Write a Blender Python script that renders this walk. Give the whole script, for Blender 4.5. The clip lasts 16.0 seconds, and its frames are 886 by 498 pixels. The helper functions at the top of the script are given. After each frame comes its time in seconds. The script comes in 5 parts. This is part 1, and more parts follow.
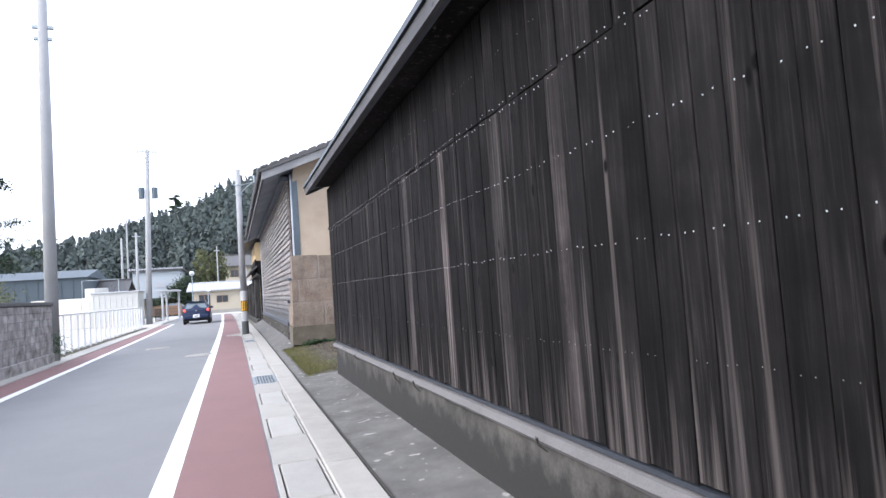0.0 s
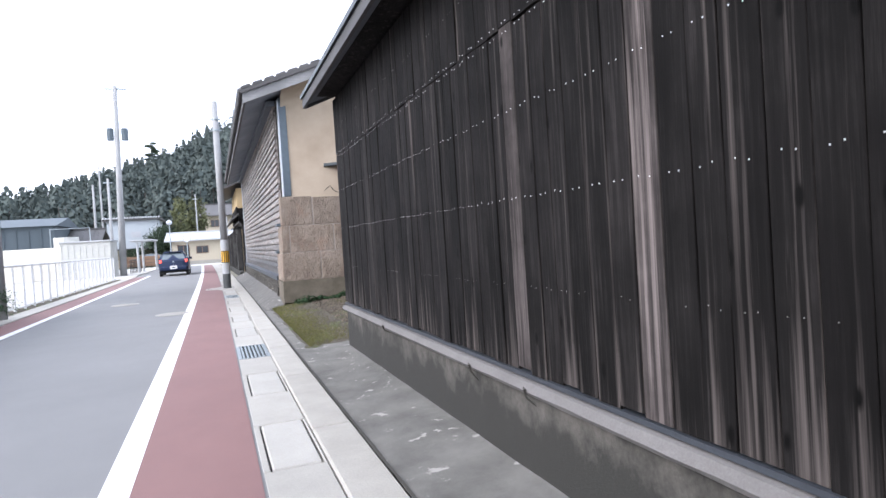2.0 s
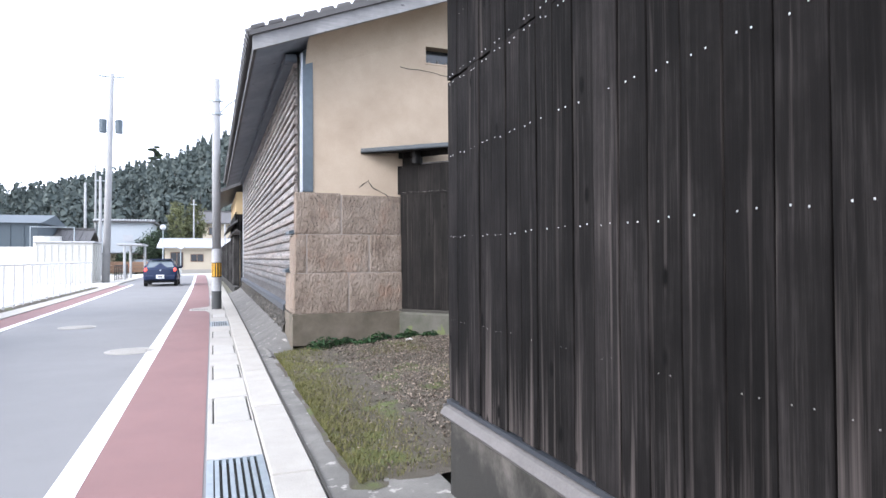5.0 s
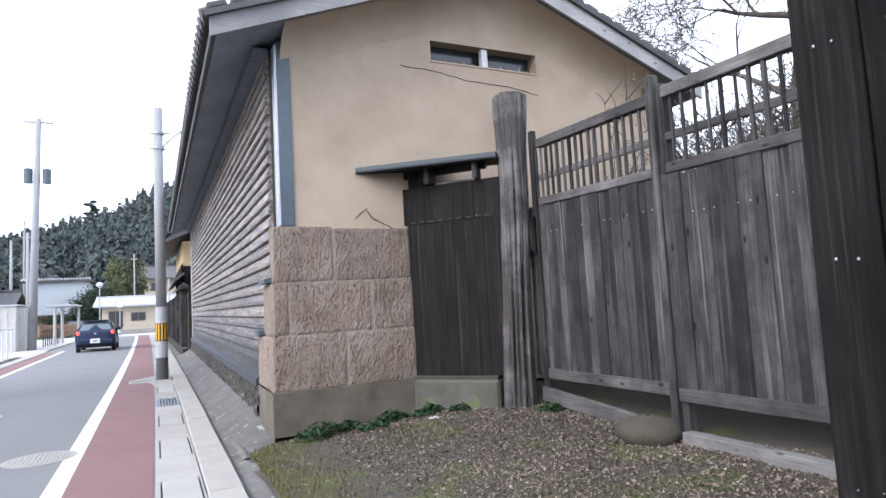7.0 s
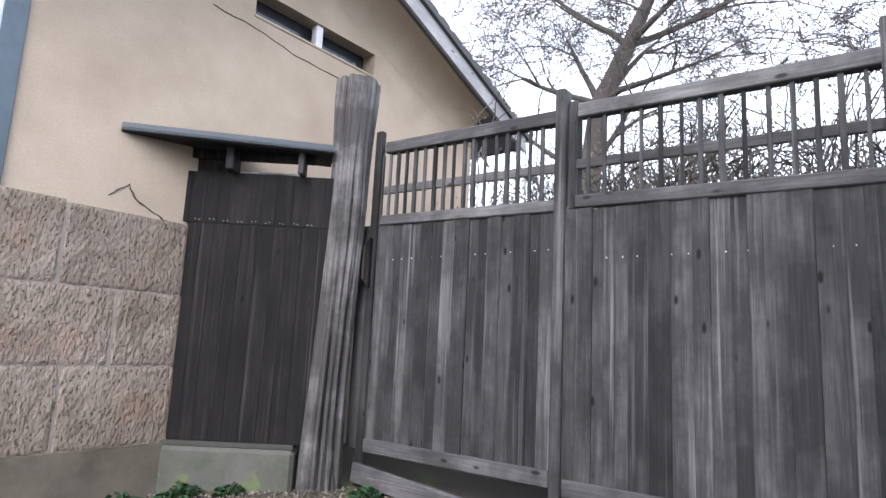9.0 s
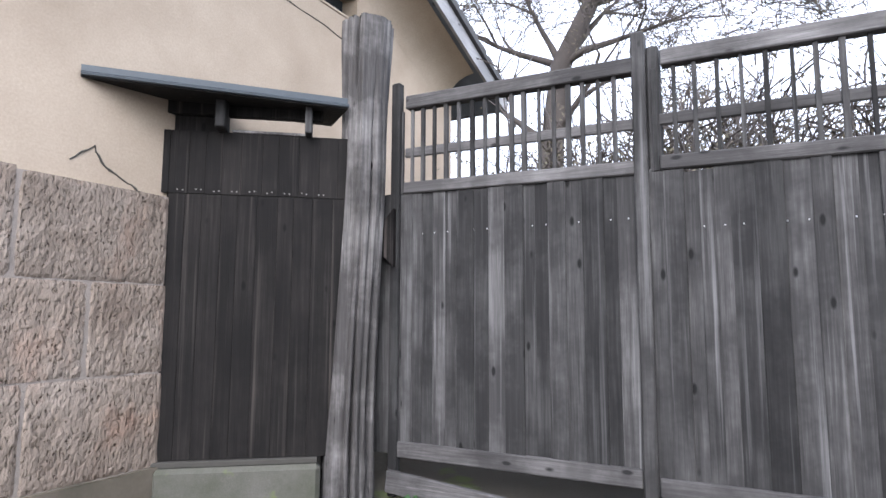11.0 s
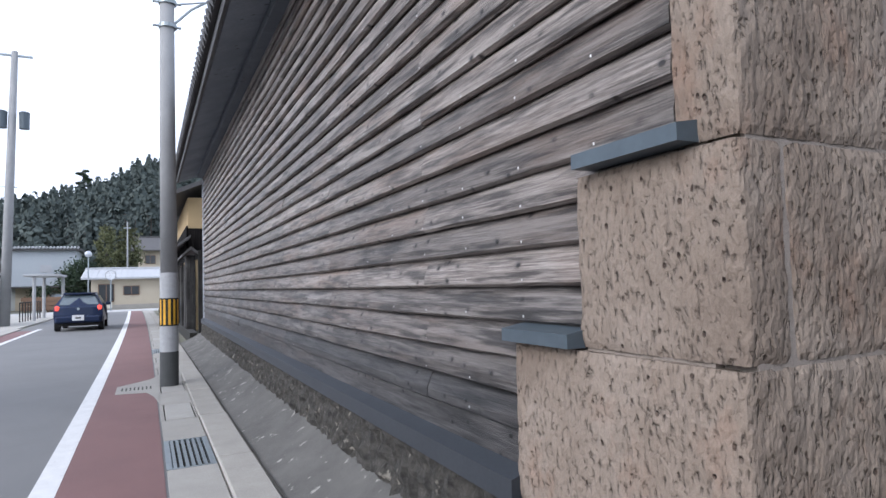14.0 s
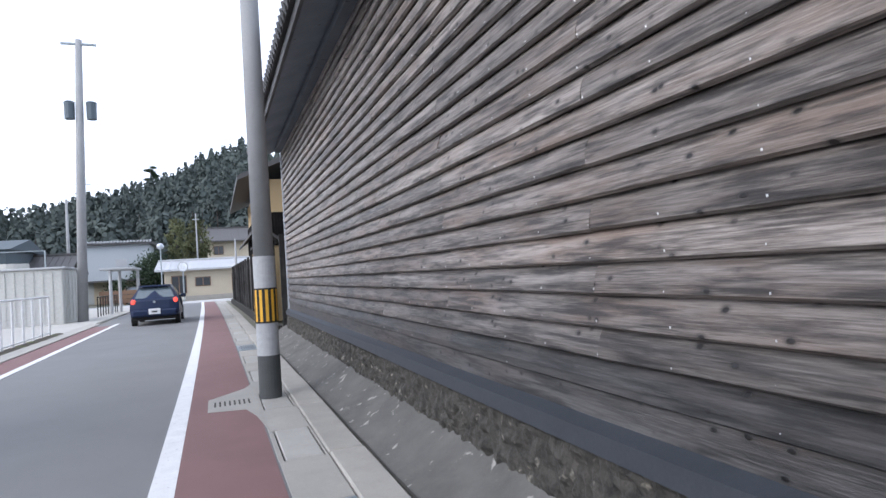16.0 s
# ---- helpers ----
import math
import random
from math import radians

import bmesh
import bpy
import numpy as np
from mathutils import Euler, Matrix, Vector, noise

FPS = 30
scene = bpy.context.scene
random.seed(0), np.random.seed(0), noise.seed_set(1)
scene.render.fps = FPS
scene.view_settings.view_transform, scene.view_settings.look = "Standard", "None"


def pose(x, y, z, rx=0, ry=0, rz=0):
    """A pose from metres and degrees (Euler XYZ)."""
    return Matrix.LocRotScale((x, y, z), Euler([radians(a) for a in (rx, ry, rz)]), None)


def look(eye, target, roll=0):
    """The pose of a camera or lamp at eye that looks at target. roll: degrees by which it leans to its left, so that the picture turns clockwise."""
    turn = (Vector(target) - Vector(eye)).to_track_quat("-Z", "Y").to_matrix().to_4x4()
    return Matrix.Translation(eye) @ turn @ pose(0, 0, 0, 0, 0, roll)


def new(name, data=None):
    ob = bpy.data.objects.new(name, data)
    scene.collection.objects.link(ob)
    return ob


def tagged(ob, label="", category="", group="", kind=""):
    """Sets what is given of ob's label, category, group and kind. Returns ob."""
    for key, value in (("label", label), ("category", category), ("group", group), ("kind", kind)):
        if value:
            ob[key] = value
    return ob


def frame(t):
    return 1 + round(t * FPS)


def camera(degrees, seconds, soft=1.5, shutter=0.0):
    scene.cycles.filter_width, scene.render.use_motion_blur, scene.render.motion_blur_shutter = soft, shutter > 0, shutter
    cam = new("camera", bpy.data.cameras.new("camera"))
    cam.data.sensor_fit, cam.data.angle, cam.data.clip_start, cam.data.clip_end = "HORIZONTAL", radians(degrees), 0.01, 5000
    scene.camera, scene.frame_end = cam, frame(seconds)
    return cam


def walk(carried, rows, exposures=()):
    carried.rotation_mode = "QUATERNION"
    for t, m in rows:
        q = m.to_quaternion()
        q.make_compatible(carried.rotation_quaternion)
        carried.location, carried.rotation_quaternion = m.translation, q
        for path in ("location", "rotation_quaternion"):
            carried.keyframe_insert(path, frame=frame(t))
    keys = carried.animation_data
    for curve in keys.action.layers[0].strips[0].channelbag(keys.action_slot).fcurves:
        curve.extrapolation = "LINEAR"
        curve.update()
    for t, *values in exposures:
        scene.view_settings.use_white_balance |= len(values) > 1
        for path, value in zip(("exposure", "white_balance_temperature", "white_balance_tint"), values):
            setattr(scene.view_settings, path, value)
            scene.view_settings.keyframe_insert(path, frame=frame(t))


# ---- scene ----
cam = camera(72.2, 16.0)
PATH = [
    (0, (-0.459, -9.268, 1.441), (0.2, -7.384, 1.558), -4.0),
    (0.5, (-0.481, -8.591, 1.447), (0.185, -6.706, 1.509), -1.1),
    (1, (-0.449, -7.888, 1.455), (0.175, -5.988, 1.445), -2.0),
    (1.5, (-0.454, -7.258, 1.432), (0.294, -5.403, 1.391), -3.8),
    (2, (-0.393, -6.616, 1.398), (0.31, -4.744, 1.354), -3.7),
    (2.5, (-0.348, -5.867, 1.37), (0.44, -4.029, 1.404), -2.8),
    (3, (-0.277, -5.17, 1.397), (0.455, -3.309, 1.443), -3.6),
    (3.5, (-0.227, -4.407, 1.37), (0.432, -2.521, 1.463), -1.8),
    (4, (-0.159, -3.713, 1.406), (0.501, -1.829, 1.524), -1.4),
    (4.2, (-0.16, -3.404, 1.412), (0.491, -1.513, 1.441), 0.1),
    (6.3, (-0.181, -0.562, 1.534), (0.648, 1.256, 1.602), -1.7),
    (6.5, (-0.192, -0.34, 1.531), (0.625, 1.48, 1.675), -1.0),
    (7, (-0.184, 0.269, 1.541), (0.675, 2.067, 1.708), -3.2),
    (7.5, (-0.19, 0.827, 1.554), (0.641, 2.632, 1.784), -0.6),
    (8, (-0.214, 1.31, 1.526), (0.895, 2.96, 1.744), -1.6),
    (8.5, (-0.074, 1.858, 1.538), (1.234, 3.351, 1.781), -0.2),
    (8.7, (-0.009, 2.017, 1.517), (1.417, 3.389, 1.808), 2.1),
    (10.8, (0.048, 3.387, 1.602), (1.851, 4.223, 1.825), 0.1),
    (11, (-0.001, 3.498, 1.617), (1.719, 4.493, 1.841), 0.2),
    (11.5, (0.023, 3.808, 1.542), (1.526, 5.109, 1.76), -0.9),
    (12, (-0.117, 4.238, 1.531), (1.178, 5.747, 1.75), 1.2),
    (12.5, (-0.232, 4.672, 1.547), (0.941, 6.285, 1.693), -1.7),
    (13, (-0.286, 5.213, 1.518), (0.627, 6.987, 1.658), -0.2),
    (13.5, (-0.353, 5.696, 1.495), (0.498, 7.492, 1.72), -0.2),
    (14, (-0.339, 6.284, 1.477), (0.535, 8.079, 1.587), -1.7),
    (14.5, (-0.401, 6.96, 1.465), (0.367, 8.797, 1.655), -3.2),
    (15, (-0.453, 7.603, 1.482), (0.396, 9.412, 1.557), -3.3),
    (15.5, (-0.526, 8.251, 1.463), (0.13, 10.136, 1.597), -3.0),
    (16, (-0.617, 8.882, 1.474), (0.088, 10.752, 1.535), -3.6),
]
walk(cam, [(t, look(eye, target, roll)) for t, eye, target, roll in PATH],
     exposures=((0, 1.15, 6050, 14), (0.5, 0.85, 6100, 14), (1.5, 0.92, 6100, 14), (2, 1.2, 6100, 14), (2.5, 1.25, 6100, 14), (3, 1.38, 6100, 14), (3.5, 1.35, 6100, 14), (4, 1.4, 6100, 14),
                (6.5, 1.32, 6000, 14), (7, 1.05, 5970, 14), (7.5, 0.92, 5970, 14), (8, 0.8, 5950, 14), (8.5, 1.17, 5950, 14), (11, 1.4, 5950, 14), (11.5, 1.5, 5950, 14), (12, 1.3, 5980, 14), (12.5, 1.1, 6050, 13),
                (13, 0.7, 5980, 13), (13.5, 0.48, 5950, 13), (14, 0.45, 5950, 13), (15, 0.48, 5950, 13), (16, 0.48, 5950, 13)))

# ---- light ----
world = bpy.data.worlds.new("world")
scene.world = world
world.use_nodes = True
wn, wl = world.node_tree.nodes, world.node_tree.links
sky = wn.new("ShaderNodeTexSky")
sky.sky_type = "NISHITA"
sky.sun_disc = False
sky.sun_elevation, sky.sun_rotation = radians(34), radians(-110)
sky.dust_density, sky.air_density = 4.0, 1.0
veil = wn.new("ShaderNodeMix")
veil.data_type = "RGBA"
veil.inputs[0].default_value = 0.72
veil.inputs[7].default_value = (8.9, 9.4, 10.3, 1)      # bright even cloud
wl.new(sky.outputs[0], veil.inputs[6])
wl.new(veil.outputs[2], wn["Background"].inputs[0])
wn["Background"].inputs[1].default_value = 0.15
sun_data = bpy.data.lights.new("sun", "SUN")
sun_data.energy, sun_data.angle, sun_data.color = 1.5, radians(30), (1.0, 0.98, 0.95)
sun = new("sun", sun_data)
sun.matrix_world = look((-34, -12, 24), (0, 0, 0))


# ---- materials ----
def nodes_of(name):
    m = bpy.data.materials.new(name)
    m.use_nodes = True
    return m, m.node_tree.nodes, m.node_tree.links


def noise_node(n, l, vec, scale, detail=4.0, rough=0.6, w=None):
    t = n.new("ShaderNodeTexNoise")
    t.inputs["Scale"].default_value, t.inputs["Detail"].default_value = scale, detail
    t.inputs["Roughness"].default_value = rough
    if w is not None:
        t.noise_dimensions = "4D"
        l.new(w, t.inputs["W"])
    l.new(vec, t.inputs["Vector"])
    return t.outputs["Fac"]


def ramp(n, l, fac, stops):
    r = n.new("ShaderNodeValToRGB")
    while len(r.color_ramp.elements) < len(stops):
        r.color_ramp.elements.new(0.5)
    for e, (p, c) in zip(r.color_ramp.elements, stops):
        e.position = p
        e.color = (*c, 1) if len(c) == 3 else c
    l.new(fac, r.inputs[0])
    return r.outputs[0]


def grey(v):
    return (v, v, v)


def mixc(n, l, fac, a, b, mode="MIX"):
    m = n.new("ShaderNodeMix")
    m.data_type, m.blend_type = "RGBA", mode
    for sock, val in ((m.inputs[0], fac), (m.inputs[6], a), (m.inputs[7], b)):
        if isinstance(val, (int, float)):
            sock.default_value = val
        elif isinstance(val, tuple):
            sock.default_value = (*val, 1)
        else:
            l.new(val, sock)
    return m.outputs[2]


def mapped(n, l, vec, scale):
    m = n.new("ShaderNodeMapping")
    m.inputs["Scale"].default_value = scale
    l.new(vec, m.inputs["Vector"])
    return m.outputs[0]


def bump(n, l, bsdf, height, strength, dist=0.01):
    b = n.new("ShaderNodeBump")
    b.inputs["Strength"].default_value, b.inputs["Distance"].default_value = strength, dist
    l.new(height, b.inputs["Height"])
    l.new(b.outputs[0], bsdf.inputs["Normal"])


def place_of(n):
    return n.new("ShaderNodeNewGeometry").outputs["Position"]


def surface(name, base, dark, scale=3.0, fine=60.0, rough=0.85, relief=0.3, metal=0.0, spots=None, dist=0.006, amount=0.6, vary=0.0):
    """A mottled surface: broad stains and fine grain over a base colour."""
    m, n, l = nodes_of(name)
    b = n["Principled BSDF"]
    p = place_of(n)
    broad = noise_node(n, l, p, scale, 6, 0.65)
    grain = noise_node(n, l, p, fine, 5, 0.7)
    col = mixc(n, l, ramp(n, l, broad, ((0.3, grey(0)), (0.75, grey(amount)))), base, dark)
    col = mixc(n, l, 0.55, col, ramp(n, l, grain, ((0.2, grey(0.45)), (0.8, grey(1.0)))), "MULTIPLY")
    if spots:
        sp = noise_node(n, l, p, spots[1], 3, 0.5)
        col = mixc(n, l, ramp(n, l, sp, ((spots[2], grey(0)), (spots[2] + 0.06, grey(1)))), col, spots[0])
    if vary:
        info = n.new("ShaderNodeObjectInfo")
        col = mixc(n, l, 1.0, col, ramp(n, l, info.outputs["Random"], ((0, grey(1 - vary)), (1, grey(1.0)))), "MULTIPLY")
    l.new(col, b.inputs["Base Color"])
    b.inputs["Roughness"].default_value, b.inputs["Metallic"].default_value = rough, metal
    if relief:
        bump(n, l, b, grain, relief, dist)
    return m


def timber(name, dark, mid, light, axis, streak=1.0, rough=0.8, warm=None, relief=0.5, sheen=0.5, worn=None, knots=1.0, foot=None, spread=(0.5, 1.05), stretch=1.0):
    """Weathered timber with grain along the given axis, knots and worn streaks; each piece differs."""
    m, n, l = nodes_of(name)
    b = n["Principled BSDF"]
    p = place_of(n)
    info = n.new("ShaderNodeObjectInfo").outputs["Random"]
    w = n.new("ShaderNodeMath")
    w.operation = "MULTIPLY"
    w.inputs[1].default_value = 40.0
    l.new(info, w.inputs[0])
    w = w.outputs[0]
    long = [28.0, 28.0, 28.0]
    long["xyz".index(axis)] = 0.9 * stretch
    wide = [9.0, 9.0, 9.0]
    wide["xyz".index(axis)] = 0.7 * stretch
    grain = noise_node(n, l, mapped(n, l, p, long), 2.2, 6, 0.7, w)
    band = noise_node(n, l, mapped(n, l, p, wide), 1.0, 4, 0.6, w)
    blot = noise_node(n, l, p, 1.6, 5, 0.65, w)
    col = ramp(n, l, grain, ((0.25, dark), (0.5, mid), (0.78, light)))
    col = mixc(n, l, ramp(n, l, band, ((0.45, grey(0)), (0.75, grey(0.75 * streak)))), col, light)
    col = mixc(n, l, ramp(n, l, blot, ((0.42, grey(0.75)), (0.62, grey(0)))), col, dark)
    if knots > 3:
        patch = [2.0, 2.0, 2.0]
        patch["xyz".index(axis)] = 0.9
        pf = noise_node(n, l, mapped(n, l, p, (patch[0] * 6, patch[1], patch[2] * 6)), 1.3, 4, 0.6, w)
        col = mixc(n, l, ramp(n, l, pf, ((0.55, grey(0)), (0.66, grey(0.85)))), col, dark)
    if warm:
        wb = noise_node(n, l, mapped(n, l, p, wide), 0.6, 3, 0.5, w)
        col = mixc(n, l, ramp(n, l, wb, ((0.52, grey(0)), (0.72, grey(0.6)))), col, warm)
    if worn:
        far = [44.0, 44.0, 44.0]
        far["xyz".index(axis)] = 0.75
        ws = noise_node(n, l, mapped(n, l, p, far), 0.5, 5, 0.62, w)
        if foot:    # splash-worn lower ends of the boards
            sep = n.new("ShaderNodeSeparateXYZ")
            l.new(p, sep.inputs[0])
            lift = n.new("ShaderNodeMapRange")
            lift.inputs["From Min"].default_value, lift.inputs["From Max"].default_value = foot[0], foot[0] + foot[1]
            lift.inputs["To Min"].default_value, lift.inputs["To Max"].default_value = 0.11, 0.0
            l.new(sep.outputs[2], lift.inputs["Value"])
            ad = n.new("ShaderNodeMath")
            l.new(ws, ad.inputs[0])
            l.new(lift.outputs[0], ad.inputs[1])
            ws = ad.outputs[0]
        col = mixc(n, l, ramp(n, l, ws, ((0.57, grey(0)), (0.76, grey(0.8)))), col, worn)
    knot = n.new("ShaderNodeTexVoronoi")
    ks = [7.0, 7.0, 7.0]
    ks["xyz".index(axis)] = 3.0
    ks = [c * knots ** 0.5 for c in ks]
    shift = n.new("ShaderNodeVectorMath")
    l.new(mapped(n, l, p, ks), shift.inputs[0])
    l.new(w, shift.inputs[1])
    l.new(shift.outputs[0], knot.inputs["Vector"])
    knot.inputs["Scale"].default_value = 1.0
    kf = ramp(n, l, knot.outputs["Distance"], ((0.07, grey(1)), (0.13, grey(0))))
    col = mixc(n, l, kf, col, tuple(0.45 * c for c in dark))
    col = mixc(n, l, 1.0, col, ramp(n, l, info, ((0, grey(spread[0])), (1, grey(spread[1])))), "MULTIPLY")
    l.new(col, b.inputs["Base Color"])
    b.inputs["Roughness"].default_value = rough
    b.inputs["Specular IOR Level"].default_value = sheen
    bump(n, l, b, grain, relief, 0.006)
    return m


def plain(name, col, rough=0.6, metal=0.0, spec=0.5):
    m, n, l = nodes_of(name)
    b = n["Principled BSDF"]
    p = place_of(n)
    g = noise_node(n, l, p, 14.0, 4, 0.6)
    c = mixc(n, l, 1.0, col, ramp(n, l, g, ((0.25, grey(0.78)), (0.75, grey(1.0)))), "MULTIPLY")
    l.new(c, b.inputs["Base Color"])
    b.inputs["Roughness"].default_value, b.inputs["Metallic"].default_value = rough, metal
    b.inputs["Specular IOR Level"].default_value = spec
    return m


def foliage(name, a, c, rough=0.7, broad=(0.55, 1.15)):
    m, n, l = nodes_of(name)
    b = n["Principled BSDF"]
    geo = n.new("ShaderNodeNewGeometry")
    col = ramp(n, l, geo.outputs["Random Per Island"], ((0, a), (1, c)))
    big = noise_node(n, l, geo.outputs["Position"], 0.25, 3, 0.6)
    col = mixc(n, l, 1.0, col, ramp(n, l, big, ((0.3, grey(broad[0])), (0.7, grey(broad[1])))), "MULTIPLY")
    l.new(col, b.inputs["Base Color"])
    b.inputs["Roughness"].default_value = rough
    b.inputs["Specular IOR Level"].default_value = 0.2
    return m


ASPHALT = surface("asphalt", (0.2, 0.2, 0.2), (0.145, 0.146, 0.147), 0.6, 220, 0.85, 0.25)
RED_ASPHALT = surface("red_asphalt", (0.225, 0.124, 0.118), (0.165, 0.093, 0.091), 1.1, 200, 0.85, 0.25)
WHITE_PAINT = surface("white_paint", (0.8, 0.8, 0.79), (0.55, 0.55, 0.55), 5.0, 120, 0.7, 0.15, spots=((0.3, 0.3, 0.3), 26.0, 0.68))
CONCRETE = surface("concrete", (0.43, 0.412, 0.375), (0.3, 0.288, 0.26), 2.2, 120, 0.9, 0.25, vary=0.12)
CONCRETE_PALE = surface("concrete_pale", (0.45, 0.435, 0.4), (0.33, 0.318, 0.29), 2.5, 120, 0.9, 0.25, vary=0.15)
CURB = surface("curb_concrete", (0.43, 0.41, 0.37), (0.29, 0.275, 0.245), 3.0, 90, 0.9, 0.35, vary=0.1)
PAD = surface("pad_concrete", (0.185, 0.178, 0.163), (0.075, 0.073, 0.065), 2.4, 120, 0.9, 0.6, spots=((0.3, 0.29, 0.265), 9.0, 0.645), amount=0.95)
APRON = surface("apron_concrete", (0.15, 0.144, 0.134), (0.07, 0.068, 0.062), 2.2, 110, 0.92, 0.6, spots=((0.3, 0.29, 0.265), 9.0, 0.64), amount=0.9)


def tide_concrete():
    """Old foundation concrete with a ragged dark damp stain over its lower half and runs above."""
    m, n, l = nodes_of("foundation_concrete")
    b = n["Principled BSDF"]
    p = place_of(n)
    sep = n.new("ShaderNodeSeparateXYZ")
    l.new(p, sep.inputs[0])
    runs = noise_node(n, l, mapped(n, l, p, (2.0, 2.0, 1.7)), 2.0, 7, 0.68)
    mr = n.new("ShaderNodeMath")
    mr.operation = "MULTIPLY_ADD"
    mr.inputs[1].default_value, mr.inputs[2].default_value = -1.1, 0.86
    l.new(sep.outputs[2], mr.inputs[0])
    ad = n.new("ShaderNodeMath")
    l.new(mr.outputs[0], ad.inputs[0])
    l.new(runs, ad.inputs[1])
    grain = noise_node(n, l, p, 70, 5, 0.7)
    col = ramp(n, l, ad.outputs[0], ((0.68, (0.125, 0.116, 0.102)), (0.84, (0.07, 0.0655, 0.057)), (1.0, (0.023, 0.0222, 0.0185))))
    col = mixc(n, l, 0.5, col, ramp(n, l, grain, ((0.2, grey(0.5)), (0.8, grey(1)))), "MULTIPLY")
    l.new(col, b.inputs["Base Color"])
    b.inputs["Roughness"].default_value = 0.93
    bump(n, l, b, grain, 0.4, 0.006)
    return m


BASE_CONC = tide_concrete()
STAINED = surface("stained_plinth", (0.18, 0.15, 0.115), (0.07, 0.064, 0.042), 2.5, 80, 0.93, 0.5, amount=0.95)
LEDGE = surface("ledge_mortar", (0.165, 0.156, 0.152), (0.085, 0.08, 0.077), 4.0, 90, 0.92, 0.4)
MORTAR = surface("pink_mortar", (0.3, 0.26, 0.225), (0.22, 0.185, 0.155), 6.0, 120, 0.95, 0.5)
STEP = surface("step_concrete", (0.125, 0.12, 0.105), (0.055, 0.06, 0.038), 3.0, 90, 0.93, 0.5, spots=((0.1, 0.12, 0.05), 5.0, 0.6), amount=0.9)
JOINT = plain("dark_joint", (0.05, 0.047, 0.04), 0.95)
DARK_WOOD_V = timber("dark_timber_upright", (0.0045, 0.004, 0.0038), (0.0105, 0.0094, 0.0092), (0.046, 0.041, 0.039), "z", 0.4, 0.88, None, 0.4, 0.1, worn=(0.125, 0.108, 0.1), foot=(0.62, 0.5), spread=(0.6, 1.0))
PALE_WORN_V = timber("worn_timber_upright", (0.011, 0.0095, 0.009), (0.04, 0.0345, 0.033), (0.14, 0.121, 0.115), "z", 0.9, 0.88, None, 0.5, 0.12, worn=(0.23, 0.197, 0.186), spread=(0.85, 1.05))
DOOR_WOOD = timber("door_timber", (0.005, 0.0045, 0.0042), (0.012, 0.0105, 0.0095), (0.034, 0.0295, 0.027), "z", 0.4, 0.85, None, 0.5, 0.2, worn=(0.07, 0.06, 0.053), spread=(0.8, 1.0))
HALF_WORN_V = timber("half_worn_timber_upright", (0.008, 0.0072, 0.007), (0.014, 0.0125, 0.012), (0.062, 0.055, 0.052), "z", 0.5, 0.88, None, 0.5, 0.12, worn=(0.15, 0.13, 0.122))
GREY_WOOD_V = timber("grey_timber_upright", (0.02, 0.019, 0.0188), (0.06, 0.058, 0.0565), (0.145, 0.142, 0.139), "z", 0.9, 0.88, None, 0.5, 0.25, worn=(0.23, 0.226, 0.225), spread=(0.38, 1.25))
GREY_WOOD_Y = timber("grey_timber_rail", (0.04, 0.038, 0.037), (0.115, 0.109, 0.106), (0.24, 0.23, 0.225), "y", 0.7, 0.88, None, 0.7, 0.3)

PALE_BEAM = timber("pale_beam_timber", (0.13, 0.125, 0.12), (0.3, 0.29, 0.28), (0.46, 0.45, 0.43), "y", 0.7, 0.88, None, 0.5, 0.3)


